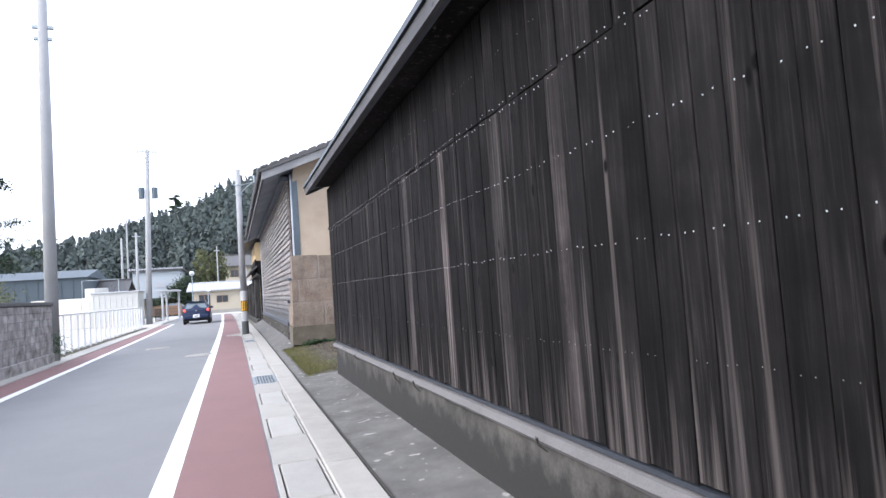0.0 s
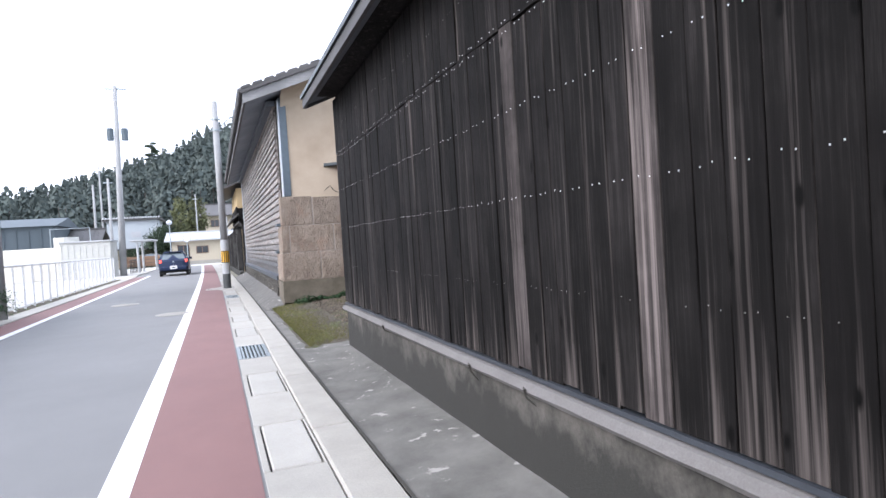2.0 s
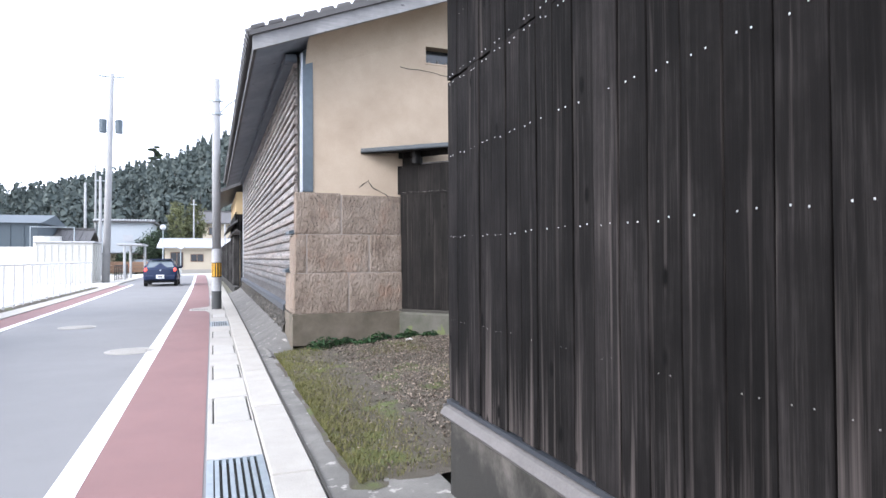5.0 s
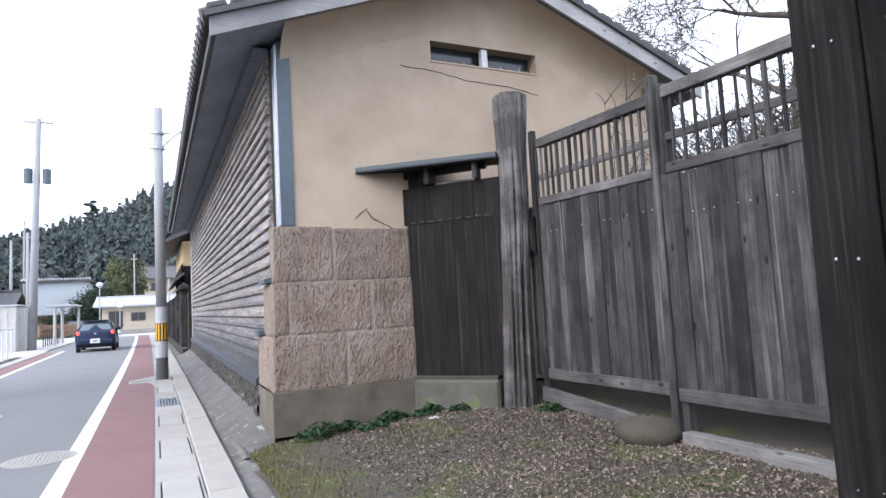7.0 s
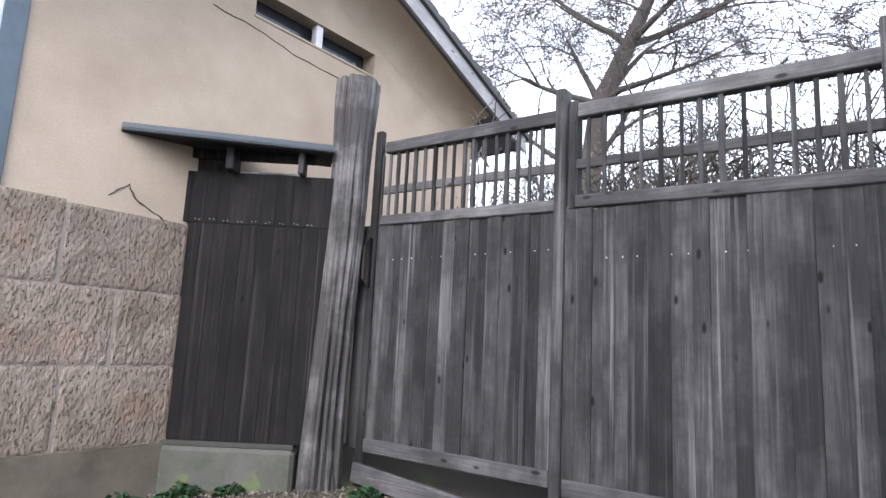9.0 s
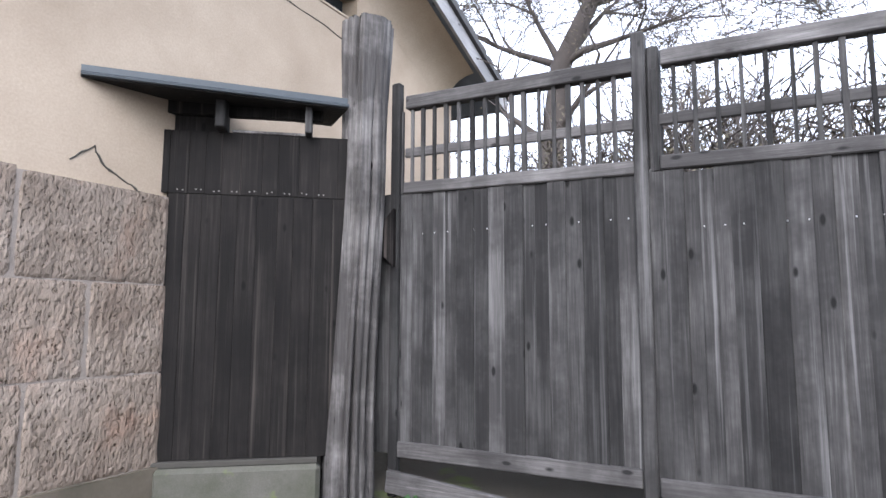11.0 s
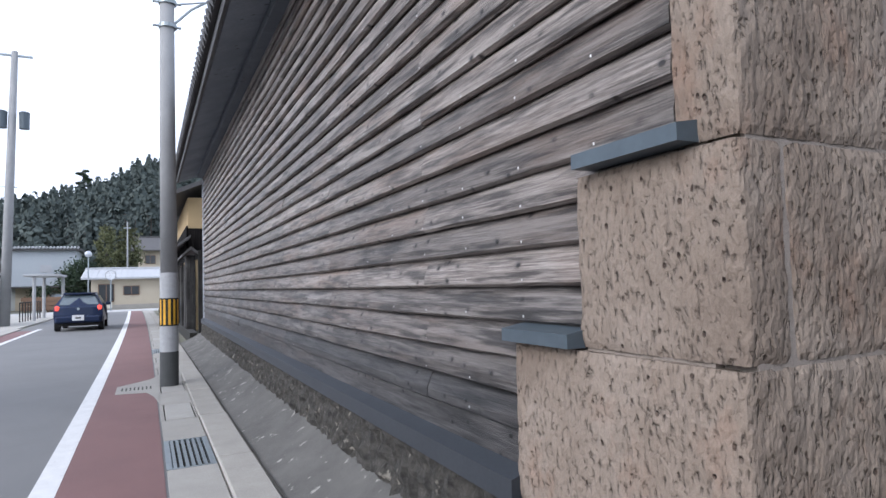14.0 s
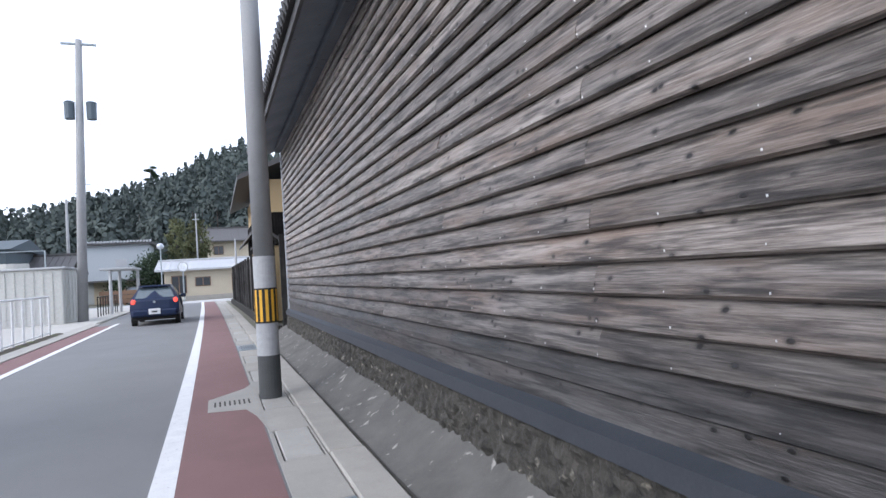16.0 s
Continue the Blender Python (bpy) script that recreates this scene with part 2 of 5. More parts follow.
def siding_timber(name, dark, mid, light, warm, soot):
    """Silvery lap-board timber: long grain, sooty blotches, brown patches and many small knots."""
    m, n, l = nodes_of(name)
    b = n["Principled BSDF"]
    p = place_of(n)
    info = n.new("ShaderNodeObjectInfo").outputs["Random"]
    w = n.new("ShaderNodeMath")
    w.operation = "MULTIPLY"
    w.inputs[1].default_value = 40.0
    l.new(info, w.inputs[0])
    w = w.outputs[0]
    grain = noise_node(n, l, mapped(n, l, p, (90, 3.0, 90)), 1.6, 6, 0.7, w)
    band = noise_node(n, l, mapped(n, l, p, (12, 1.0, 12)), 1.0, 5, 0.6, w)
    blot = noise_node(n, l, mapped(n, l, p, (26, 2.2, 26)), 1.0, 5, 0.6, w)
    patch = noise_node(n, l, mapped(n, l, p, (3, 0.8, 3)), 1.0, 4, 0.6, w)
    col = ramp(n, l, grain, ((0.28, dark), (0.48, mid), (0.72, light)))
    col = mixc(n, l, ramp(n, l, patch, ((0.48, grey(0)), (0.66, grey(0.7)))), col, warm)
    col = mixc(n, l, ramp(n, l, band, ((0.48, grey(0)), (0.7, grey(0.75)))), col, light)
    col = mixc(n, l, ramp(n, l, blot, ((soot - 0.06, grey(0.85)), (soot + 0.08, grey(0)))), col, dark)
    knot = n.new("ShaderNodeTexVoronoi")
    shift = n.new("ShaderNodeVectorMath")
    sep, flat = n.new("ShaderNodeSeparateXYZ"), n.new("ShaderNodeCombineXYZ")
    l.new(mapped(n, l, p, (0, 4.6, 7.5)), sep.inputs[0])
    l.new(sep.outputs[1], flat.inputs[0])
    l.new(sep.outputs[2], flat.inputs[1])
    knot.voronoi_dimensions = "2D"
    l.new(flat.outputs[0], shift.inputs[0])
    l.new(w, shift.inputs[1])
    l.new(shift.outputs[0], knot.inputs["Vector"])
    knot.inputs["Scale"].default_value = 1.0
    halo = ramp(n, l, knot.outputs["Distance"], ((0.05, grey(0.8)), (0.17, grey(0))))
    some = ramp(n, l, noise_node(n, l, p, 3.1, 2, 0.5, w), ((0.46, grey(0)), (0.56, grey(1))))
    halo = mixc(n, l, 1.0, halo, some, "MULTIPLY")
    col = mixc(n, l, halo, col, tuple(1.5 * c for c in dark))
    heart = ramp(n, l, knot.outputs["Distance"], ((0.05, grey(1)), (0.085, grey(0))))
    heart = mixc(n, l, 1.0, heart, some, "MULTIPLY")
    col = mixc(n, l, heart, col, tuple(0.4 * c for c in dark))
    col = mixc(n, l, 1.0, col, ramp(n, l, info, ((0, grey(0.6)), (1, grey(1.1)))), "MULTIPLY")
    l.new(col, b.inputs["Base Color"])
    b.inputs["Roughness"].default_value = 0.5
    b.inputs["Specular IOR Level"].default_value = 0.5
    bump(n, l, b, mixc(n, l, heart, grain, (0.9, 0.9, 0.9)), 1.0, 0.006)
    return m


SIDING_WOOD = siding_timber("siding_timber", (0.022, 0.018, 0.016), (0.172, 0.148, 0.131), (0.41, 0.371, 0.34), (0.19, 0.134, 0.103), 0.445)
# Two darker tones of the siding timber, darkest at the bottom row.
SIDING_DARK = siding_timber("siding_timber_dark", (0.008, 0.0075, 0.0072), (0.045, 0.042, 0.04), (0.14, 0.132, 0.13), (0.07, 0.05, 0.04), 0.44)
SIDING_MID = siding_timber("siding_timber_mid", (0.013, 0.011, 0.01), (0.1, 0.087, 0.078), (0.25, 0.228, 0.212), (0.13, 0.09, 0.07), 0.46)
LOG_WOOD = timber("log_timber", (0.03, 0.027, 0.026), (0.21, 0.2, 0.19), (0.5, 0.475, 0.46), "z", 0.8, 0.9, None, 0.9, 0.3)
# Pale blue mix puts veiling sky glare into the soffit colour.
SOFFIT_GLARE_WOOD = timber("glare_tinted_soffit_timber", (0.15, 0.17, 0.2), (0.2, 0.225, 0.26), (0.27, 0.3, 0.34), "x", 0.4, 0.85)
BARGE = timber("barge_board", (0.22, 0.22, 0.225), (0.36, 0.355, 0.355), (0.46, 0.455, 0.45), "x", 0.5, 0.75)
EAVE_BOARD = timber("eave_board", (0.06, 0.06, 0.062), (0.1, 0.098, 0.1), (0.15, 0.146, 0.147), "y", 0.5, 0.75)
PLASTER = surface("ochre_plaster", (0.48, 0.395, 0.3), (0.33, 0.26, 0.19), 0.8, 60, 0.92, 0.4, amount=1.0)
YELLOW_PLASTER = surface("yellow_plaster", (0.5, 0.37, 0.2), (0.4, 0.29, 0.16), 0.9, 70, 0.92, 0.2)
METAL_BLUE = plain("blue_grey_metal", (0.085, 0.11, 0.13), 0.45, 0.3)
METAL_WHITE = plain("pale_metal", (0.5, 0.53, 0.58), 0.4, 0.2)
FLASHING = surface("flashing_metal", (0.055, 0.063, 0.075), (0.033, 0.038, 0.046), 3.0, 50, 0.5, 0.1, 0.3)
ROOF_METAL = plain("dark_roof_metal", (0.05, 0.06, 0.068), 0.5, 0.3)
TILE = surface("roof_tile", (0.11, 0.105, 0.105), (0.06, 0.06, 0.06), 4.0, 60, 0.6, 0.2, vary=0.4)
GALV = plain("galvanised_steel", (0.32, 0.36, 0.38), 0.45, 0.6)
NAIL = plain("nail_steel", (0.62, 0.62, 0.62), 0.35, 0.7)
OLD_NAIL = plain("dull_nail_steel", (0.22, 0.21, 0.2), 0.6, 0.6)
POLE_CONC = surface("pole_concrete", (0.34, 0.345, 0.35), (0.24, 0.245, 0.25), 2.0, 80, 0.85, 0.2)
POLE_GREY = plain("pole_sleeve_grey", (0.42, 0.43, 0.44), 0.7)
POLE_DARK = surface("pole_sleeve_dark", (0.085, 0.09, 0.09), (0.055, 0.06, 0.06), 5.0, 80, 0.8, 0.2)
BLACK = plain("black_rubber", (0.012, 0.012, 0.012), 0.7)
YELLOW = plain("yellow_sheet", (0.78, 0.42, 0.03), 0.5)
SOIL = surface("yard_soil", (0.095, 0.08, 0.062), (0.055, 0.052, 0.03), 2.0, 60, 0.95, 0.9, spots=((0.075, 0.09, 0.028), 1.6, 0.56), dist=0.02)
FIELD = surface("ground_earth", (0.2, 0.19, 0.15), (0.13, 0.14, 0.08), 0.15, 20, 0.95, 0.4)
LOT = surface("lot_concrete", (0.47, 0.455, 0.42), (0.36, 0.35, 0.32), 0.4, 60, 0.92, 0.2)
FAR_ROAD = surface("pale_road", (0.5, 0.5, 0.49), (0.44, 0.44, 0.43), 0.3, 60, 0.9, 0.1)
BLOCK = surface("wall_block", (0.5, 0.475, 0.46), (0.05, 0.046, 0.045), 3.2, 60, 0.92, 0.4, vary=0.25, amount=0.95)
WHITE_STEEL = plain("white_steel", (0.7, 0.71, 0.72), 0.4)
PANEL = plain("pale_panel", (0.5, 0.5, 0.47), 0.6)
CREAM = plain("cream_panel", (0.66, 0.63, 0.55), 0.6)
DARK_BLUE = plain("dark_blue_cladding", (0.05, 0.07, 0.085), 0.6)
GREY_CLAD = surface("grey_cladding", (0.46, 0.5, 0.53), (0.4, 0.44, 0.47), 0.3, 30, 0.75, 0.1)
BEIGE = surface("beige_render", (0.52, 0.46, 0.36), (0.44, 0.39, 0.3), 0.6, 40, 0.9, 0.1)
TIN = surface("pale_tin_roof", (0.5, 0.51, 0.53), (0.38, 0.39, 0.41), 0.8, 40, 0.45, 0.1, 0.2)
BROWN = plain("brown_boards", (0.2, 0.12, 0.075), 0.85)
WINDOW_DARK = plain("dark_glass", (0.03, 0.035, 0.04), 0.12, 0.0, 0.6)
BARK = surface("bark", (0.1, 0.085, 0.076), (0.05, 0.043, 0.04), 5.0, 40, 0.95, 0.6)
LEAF_LITTER = foliage("leaf_litter", (0.04, 0.032, 0.026), (0.32, 0.265, 0.215))
GRASS = foliage("grass_blades", (0.075, 0.088, 0.025), (0.2, 0.18, 0.07))
WEED = foliage("weed_leaves", (0.015, 0.04, 0.018), (0.04, 0.085, 0.03))
PINE_LEAF = foliage("pine_needles", (0.02, 0.035, 0.022), (0.05, 0.075, 0.04))
# Blue-green, low-contrast tones put distance haze into the leaf colour.
FOREST = foliage("hazed_forest_leaves", (0.062, 0.078, 0.075), (0.088, 0.106, 0.098), 1.0, (0.75, 1.15))
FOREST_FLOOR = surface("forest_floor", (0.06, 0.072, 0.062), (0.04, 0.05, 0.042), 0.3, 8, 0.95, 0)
BAMBOO = foliage("bamboo_leaves", (0.08, 0.092, 0.045), (0.16, 0.165, 0.085))
DRY_LEAF = foliage("dry_leaves", (0.08, 0.075, 0.05), (0.24, 0.21, 0.15))
CAR_PAINT, _n, _l = nodes_of("navy_car_paint")
_b = _n["Principled BSDF"]
_b.inputs["Base Color"].default_value = (0.009, 0.018, 0.05, 1)
_b.inputs["Roughness"].default_value = 0.28
_b.inputs["Specular IOR Level"].default_value = 0.3
# Base raised towards pale blue: the sky's reflection sits in the glass colour.
SKY_TINT_GLASS = plain("sky_tinted_car_glass", (0.1, 0.13, 0.15), 0.06, 0.0, 1.0)
TAIL, _n, _l = nodes_of("tail_lamp_red")
_b = _n["Principled BSDF"]
_b.inputs["Base Color"].default_value = (0.5, 0.02, 0.015, 1)
_b.inputs["Emission Color"].default_value = (1.0, 0.12, 0.08, 1)
_b.inputs["Emission Strength"].default_value = 0.8
MIRROR = plain("mirror_face", (0.75, 0.76, 0.78), 0.08, 1.0)


def stone_material():
    """Pinkish tuff dressed with a pick: close upright tool pits and a few small dark holes, their shade painted in."""
    m, n, l = nodes_of("tuff_stone")
    b = n["Principled BSDF"]
    p = place_of(n)
    info = n.new("ShaderNodeObjectInfo").outputs["Random"]
    broad = noise_node(n, l, p, 2.2, 6, 0.65)
    col = ramp(n, l, broad, ((0.3, (0.165, 0.129, 0.102)), (0.5, (0.23, 0.187, 0.15)), (0.7, (0.28, 0.234, 0.193))))
    warp = noise_node(n, l, p, 14.0, 3, 0.5)
    bent = mixc(n, l, 0.02, p, warp, "ADD")
    pits = noise_node(n, l, mapped(n, l, bent, (56, 56, 27)), 1.0, 2.5, 0.5)
    soft = noise_node(n, l, p, 260.0, 3, 0.6)
    # Pit hollows are darkened in colour as well as bumped, as shade.
    col = mixc(n, l, 0.75, col, ramp(n, l, pits, ((0.25, grey(0.55)), (0.42, grey(0.93)), (0.7, grey(1.08)))), "MULTIPLY")
    col = mixc(n, l, 0.5, col, ramp(n, l, soft, ((0.3, grey(0.7)), (0.7, grey(1.1)))), "MULTIPLY")
    hole = n.new("ShaderNodeTexVoronoi")
    hole.inputs["Scale"].default_value = 1.0
    l.new(mapped(n, l, bent, (24, 24, 17)), hole.inputs["Vector"])
    pick = noise_node(n, l, p, 11.0, 2, 0.5)
    hf = ramp(n, l, hole.outputs["Distance"], ((0.1, grey(1)), (0.19, grey(0))))
    hf = mixc(n, l, 1.0, hf, ramp(n, l, pick, ((0.46, grey(0)), (0.54, grey(0.9)))), "MULTIPLY")
    col = mixc(n, l, hf, col, (0.06, 0.042, 0.034))
    stain = noise_node(n, l, mapped(n, l, p, (1, 1, 0.6)), 3.0, 5, 0.65)
    col = mixc(n, l, ramp(n, l, stain, ((0.55, grey(0)), (0.75, grey(0.55)))), col, (0.24, 0.14, 0.095))
    col = mixc(n, l, 1.0, col, ramp(n, l, info, ((0, grey(0.85)), (1, grey(1.05)))), "MULTIPLY")
    l.new(col, b.inputs["Base Color"])
    b.inputs["Roughness"].default_value = 0.95
    b.inputs["Specular IOR Level"].default_value = 0.2
    hh = mixc(n, l, hf, ramp(n, l, pits, ((0.22, grey(0)), (0.42, grey(0.75)), (0.75, grey(1)))), (0, 0, 0))
    bump(n, l, b, hh, 1.0, 0.017)
    return m


STONE = stone_material()


# ---- mesh tools ----
class Build:
    """Gathers vertices and faces of one mesh."""

    def __init__(self):
        self.v, self.f = [], []

    def add(self, verts, faces):
        k = len(self.v)
        self.v += [tuple(p) for p in verts]
        self.f += [tuple(i + k for i in q) for q in faces]
        return self

    def box(self, x0, x1, y0, y1, z0, z1):
        v = [(x, y, z) for x in (x0, x1) for y in (y0, y1) for z in (z0, z1)]
        return self.add(v, [(0, 1, 3, 2), (4, 6, 7, 5), (0, 4, 5, 1), (2, 3, 7, 6), (0, 2, 6, 4), (1, 5, 7, 3)])

    def cbox(self, x0, x1, y0, y1, z0, z1, c=0.006):
        """A box with chamfered edges."""
        lo, hi, v, idx = (x0, y0, z0), (x1, y1, z1), [], {}
        for s in [(a, b, d) for a in (0, 1) for b in (0, 1) for d in (0, 1)]:
            for ax in range(3):
                p = []
                for k in range(3):
                    e = hi[k] if s[k] else lo[k]
                    p.append(e if k == ax else e + (-c if s[k] else c))
                idx[s, ax] = len(v)
                v.append(p)
        f = []
        for ax in range(3):
            o1, o2 = (ax + 1) % 3, (ax + 2) % 3
            for side in (0, 1):
                ring = []
                for a, b in ((0, 0), (1, 0), (1, 1), (0, 1)):
                    s = [0, 0, 0]
                    s[ax], s[o1], s[o2] = side, a, b
                    ring.append(idx[tuple(s), ax])
                f.append(ring if side else ring[::-1])
        for ax in range(3):
            o1, o2 = (ax + 1) % 3, (ax + 2) % 3
            for a, b in ((0, 0), (0, 1), (1, 0), (1, 1)):
                s0, s1 = [0, 0, 0], [0, 0, 0]
                s0[o1] = s1[o1] = a
                s0[o2] = s1[o2] = b
                s0[ax], s1[ax] = 0, 1
                q = [idx[tuple(s0), o1], idx[tuple(s1), o1], idx[tuple(s1), o2], idx[tuple(s0), o2]]
                f.append(q if a != b else q[::-1])
        for s in [(a, b, d) for a in (0, 1) for b in (0, 1) for d in (0, 1)]:
            q = [idx[s, 0], idx[s, 1], idx[s, 2]]
            f.append(q if sum(s) % 2 else q[::-1])
        return self.add(v, f)

    def tube(self, path, radii, n=10, cap=True):
        """A round tube along a path of points."""
        pts = [Vector(p) for p in path]
        v, f = [], []
        for i, p in enumerate(pts):
            d = (pts[min(i + 1, len(pts) - 1)] - pts[max(i - 1, 0)]).normalized()
            a = d.cross(Vector((0.13, 0.31, 1)) if abs(d.z) < 0.9 else Vector((0, 1, 0))).normalized()
            b = d.cross(a)
            r = radii[i] if isinstance(radii, (list, tuple)) else radii
            v += [p + r * (math.cos(2 * math.pi * k / n) * a + math.sin(2 * math.pi * k / n) * b) for k in range(n)]
        for i in range(len(pts) - 1):
            f += [(i * n + k, i * n + (k + 1) % n, (i + 1) * n + (k + 1) % n, (i + 1) * n + k) for k in range(n)]
        if cap:
            f += [tuple(range(n))[::-1], tuple((len(pts) - 1) * n + k for k in range(n))]
        return self.add(v, f)

    def prism(self, poly, axis, a, b):
        """A polygon of two coordinates drawn out along an axis from a to b."""
        def at(p, h):
            q = list(p)
            q.insert("xyz".index(axis), h)
            return q
        n = len(poly)
        v = [at(p, a) for p in poly] + [at(p, b) for p in poly]
        f = [tuple(range(n))[::-1], tuple(range(n, 2 * n))] + [(i, (i + 1) % n, n + (i + 1) % n, n + i) for i in range(n)]
        return self.add(v, f)

    def sheet(self, fn, nu, nv):
        """A grid of points fn(u, v), u and v from 0 to 1."""
        v = [fn(i / nu, j / nv) for j in range(nv + 1) for i in range(nu + 1)]
        f = [(j * (nu + 1) + i, j * (nu + 1) + i + 1, (j + 1) * (nu + 1) + i + 1, (j + 1) * (nu + 1) + i) for j in range(nv) for i in range(nu)]
        return self.add(v, f)

    def mesh(self, name, material, smooth=False, fix=True):
        me = bpy.data.meshes.new(name)
        me.from_pydata(self.v, [], self.f)
        if fix and len(self.f) < 60000:
            bm = bmesh.new()
            bm.from_mesh(me)
            bmesh.ops.recalc_face_normals(bm, faces=bm.faces)
            bm.to_mesh(me)
            bm.free()
        me.materials.append(material)
        if smooth:
            me.polygons.foreach_set("use_smooth", [True] * len(me.polygons))
        return me


def part(name, bm, material, parent=None, label="", smooth=False, fix=True):
    ob = new(name, bm.mesh(name, material, smooth, fix) if isinstance(bm, Build) else bm)
    if parent:
        ob.parent = parent
    if label:
        ob["label"] = label
    return ob


def thing(name, label, category, at=(0, 0, 0), turn=0.0, group="", kind=""):
    ob = new(name)
    ob.matrix_world = pose(*at, 0, 0, turn)
    ob.empty_display_size = 0.2
    return tagged(ob, label, category, group, kind)


def solid(name, bm, material, label="", category="", kind="structure", smooth=False, fix=True, group=""):
    return tagged(part(name, bm, material, None, "", smooth, fix), label, category, group, kind)


def bend(y):
    """The road swings slightly to one side further on."""
    return -0.00022 * max(y - 8.0, 0.0) ** 2


def strip(x0, x1, y0, y1, z, step=2.0, thick=0.05):
    n = max(int((y1 - y0) / step), 1)
    b = Build()
    v, f = [], []
    for i in range(n + 1):
        y = y0 + (y1 - y0) * i / n
        v += [(x0 + bend(y), y, z), (x1 + bend(y), y, z), (x1 + bend(y), y, z - thick), (x0 + bend(y), y, z - thick)]
    for i in range(n):
        for k in range(4):
            f.append((4 * i + k, 4 * i + (k + 1) % 4, 4 * i + 4 + (k + 1) % 4, 4 * i + 4 + k))
    f += [(0, 1, 2, 3), (4 * n + 3, 4 * n + 2, 4 * n + 1, 4 * n)]
    return b.add(v, f)


rnd = random.Random(7)

# ---- ground, road and kerbs ----
def ground_height(x, y):
    h = -0.06
    if y > 75:
        h += min((y - 75) / 145.0, 1.0) ** 1.3 * max(4.0, 20.0 + 0.45 * (x + 20))
    return h


g = Build()
g.sheet(lambda u, v: ((u - 0.5) * 2400, -900 + v * 2600, -0.06), 8, 8)
solid("ground", g, FIELD, "bare earth ground around the street", "ground")
solid("road", strip(-4.98, -0.2, -60, 59, 0.0, 2.0, 0.2), ASPHALT, "grey worn asphalt street", "road")
solid("road_red_strip", strip(-0.95, -0.22, -60, 58.5, 0.005, 2.0, 0.004), RED_ASPHALT, "faded red coloured asphalt walking lane", "road")
solid("road_red_strip", strip(-4.98, -4.34, -60, 36, 0.005, 2.0, 0.004), RED_ASPHALT, "faded red coloured asphalt lane edge", "road")
solid("road_line", strip(-1.125, -0.95, -60, 58.5, 0.007, 2.0, 0.005), WHITE_PAINT, "worn white painted edge line", "road marking")
solid("road_line", strip(-4.34, -4.18, -60, 37, 0.007, 2.0, 0.005), WHITE_PAINT, "worn white painted edge line across the street", "road marking")
cross = Build()
cross.box(-45, 45, 58.4, 64.5, -0.05, 0.01)
solid("cross_road", cross, FAR_ROAD, "pale concrete street crossing ahead", "road")

# verge and parking lot across the street
solid("pavement", strip(-5.5, -4.98, -60, 38, 0.03, 2.0, 0.2), CONCRETE, "narrow grey concrete kerb strip", "kerb")
lot = Build()
lot.box(-26, -5.5, 11.2, 58.4, -0.05, 0.012)
solid("parking_lot", lot, LOT, "pale concrete parking lot behind a white fence", "ground")
verge = Build()
verge.sheet(lambda u, v: (-5.5 - 0.45 * u, 12 + 21 * v, 0.02 + 0.05 * math.sin(u * math.pi) + 0.02 * noise.noise((u * 4, v * 60, 1))), 6, 80)
solid("verge", verge, SOIL, "low strip of dry soil below the fence", "ground", smooth=True)

# gutter with cover plates, gratings and kerb stones
gutter = thing("gutter", "concrete street gutter with cover plates", "gutter", kind="structure")
slab = Build().cbox(-0.205, 0.195, 0.004, 1.036, -0.2, 0.004, 0.008).mesh("gutter_slab", CONCRETE)
plate = Build().cbox(-0.145, 0.165, 0.016, 1.034, -0.2, 0.005, 0.01).mesh("cover_plate", CONCRETE_PALE)
side = Build().cbox(-0.205, -0.158, 0.0, 1.05, -0.2, 0.004, 0.006).cbox(0.178, 0.195, 0.0, 1.05, -0.2, 0.004, 0.006).mesh("gutter_rim", CONCRETE)
GRATES = (1.47, 11.88, 22.4)
for k in range(-8, 27):
    y = 1.47 + 2.085 * k
    part("gutter_slab", slab, None, gutter).location = (bend(y), y + 1.05, rnd.uniform(-0.002, 0.002))
    if not any(abs(y - q) < 0.8 for q in GRATES):
        part("cover_plate", plate, None, gutter).location = (bend(y), y, rnd.uniform(-0.003, 0.002))
        part("gutter_rim", side, None, gutter).location = (bend(y), y, 0)
under = strip(-0.215, 0.2, -60, 58, -0.03, 2.0, 0.2)
part("gutter_bed", under, JOINT, gutter, "dark gutter bed under the plates")
for q in GRATES:
    gr = thing("drain_grating", "galvanised steel bar grating set in the gutter", "drain grating", (bend(q), q, 0), group="gutter gratings")
    fr = Build()
    fr.box(-0.2, 0.19, -0.02, 0.012, -0.05, 0.006).box(-0.2, 0.19, 1.025, 1.046, -0.05, 0.006)
    fr.box(-0.2, -0.155, 0.012, 1.025, -0.05, 0.006).box(0.17, 0.19, 0.012, 1.025, -0.05, 0.006)
    part("frame", fr, GALV, gr)
    for i in range(7):
        part("bar", Build().box(-0.146 + i * 0.048, -0.118 + i * 0.048, 0.01, 1.03, -0.04, 0.004), GALV, gr)
    part("sump", Build().box(-0.17, 0.16, 0.02, 1.06, -0.06, -0.055), BLACK, gr)
kerb = thing("kerb", "weathered concrete kerb stones", "kerb", kind="structure")
kme = Build().cbox(0.2, 0.5, 0.004, 1.996, -0.2, 0.024, 0.014).mesh("kerb_stone", CURB)
for i in range(36):
    yy = -14 + 2 * i
    ob = part("kerb_stone", kme, None, kerb)
    ob.location = (bend(yy) + rnd.uniform(-0.004, 0.004), yy, rnd.uniform(-0.004, 0.004))
notch = Build()
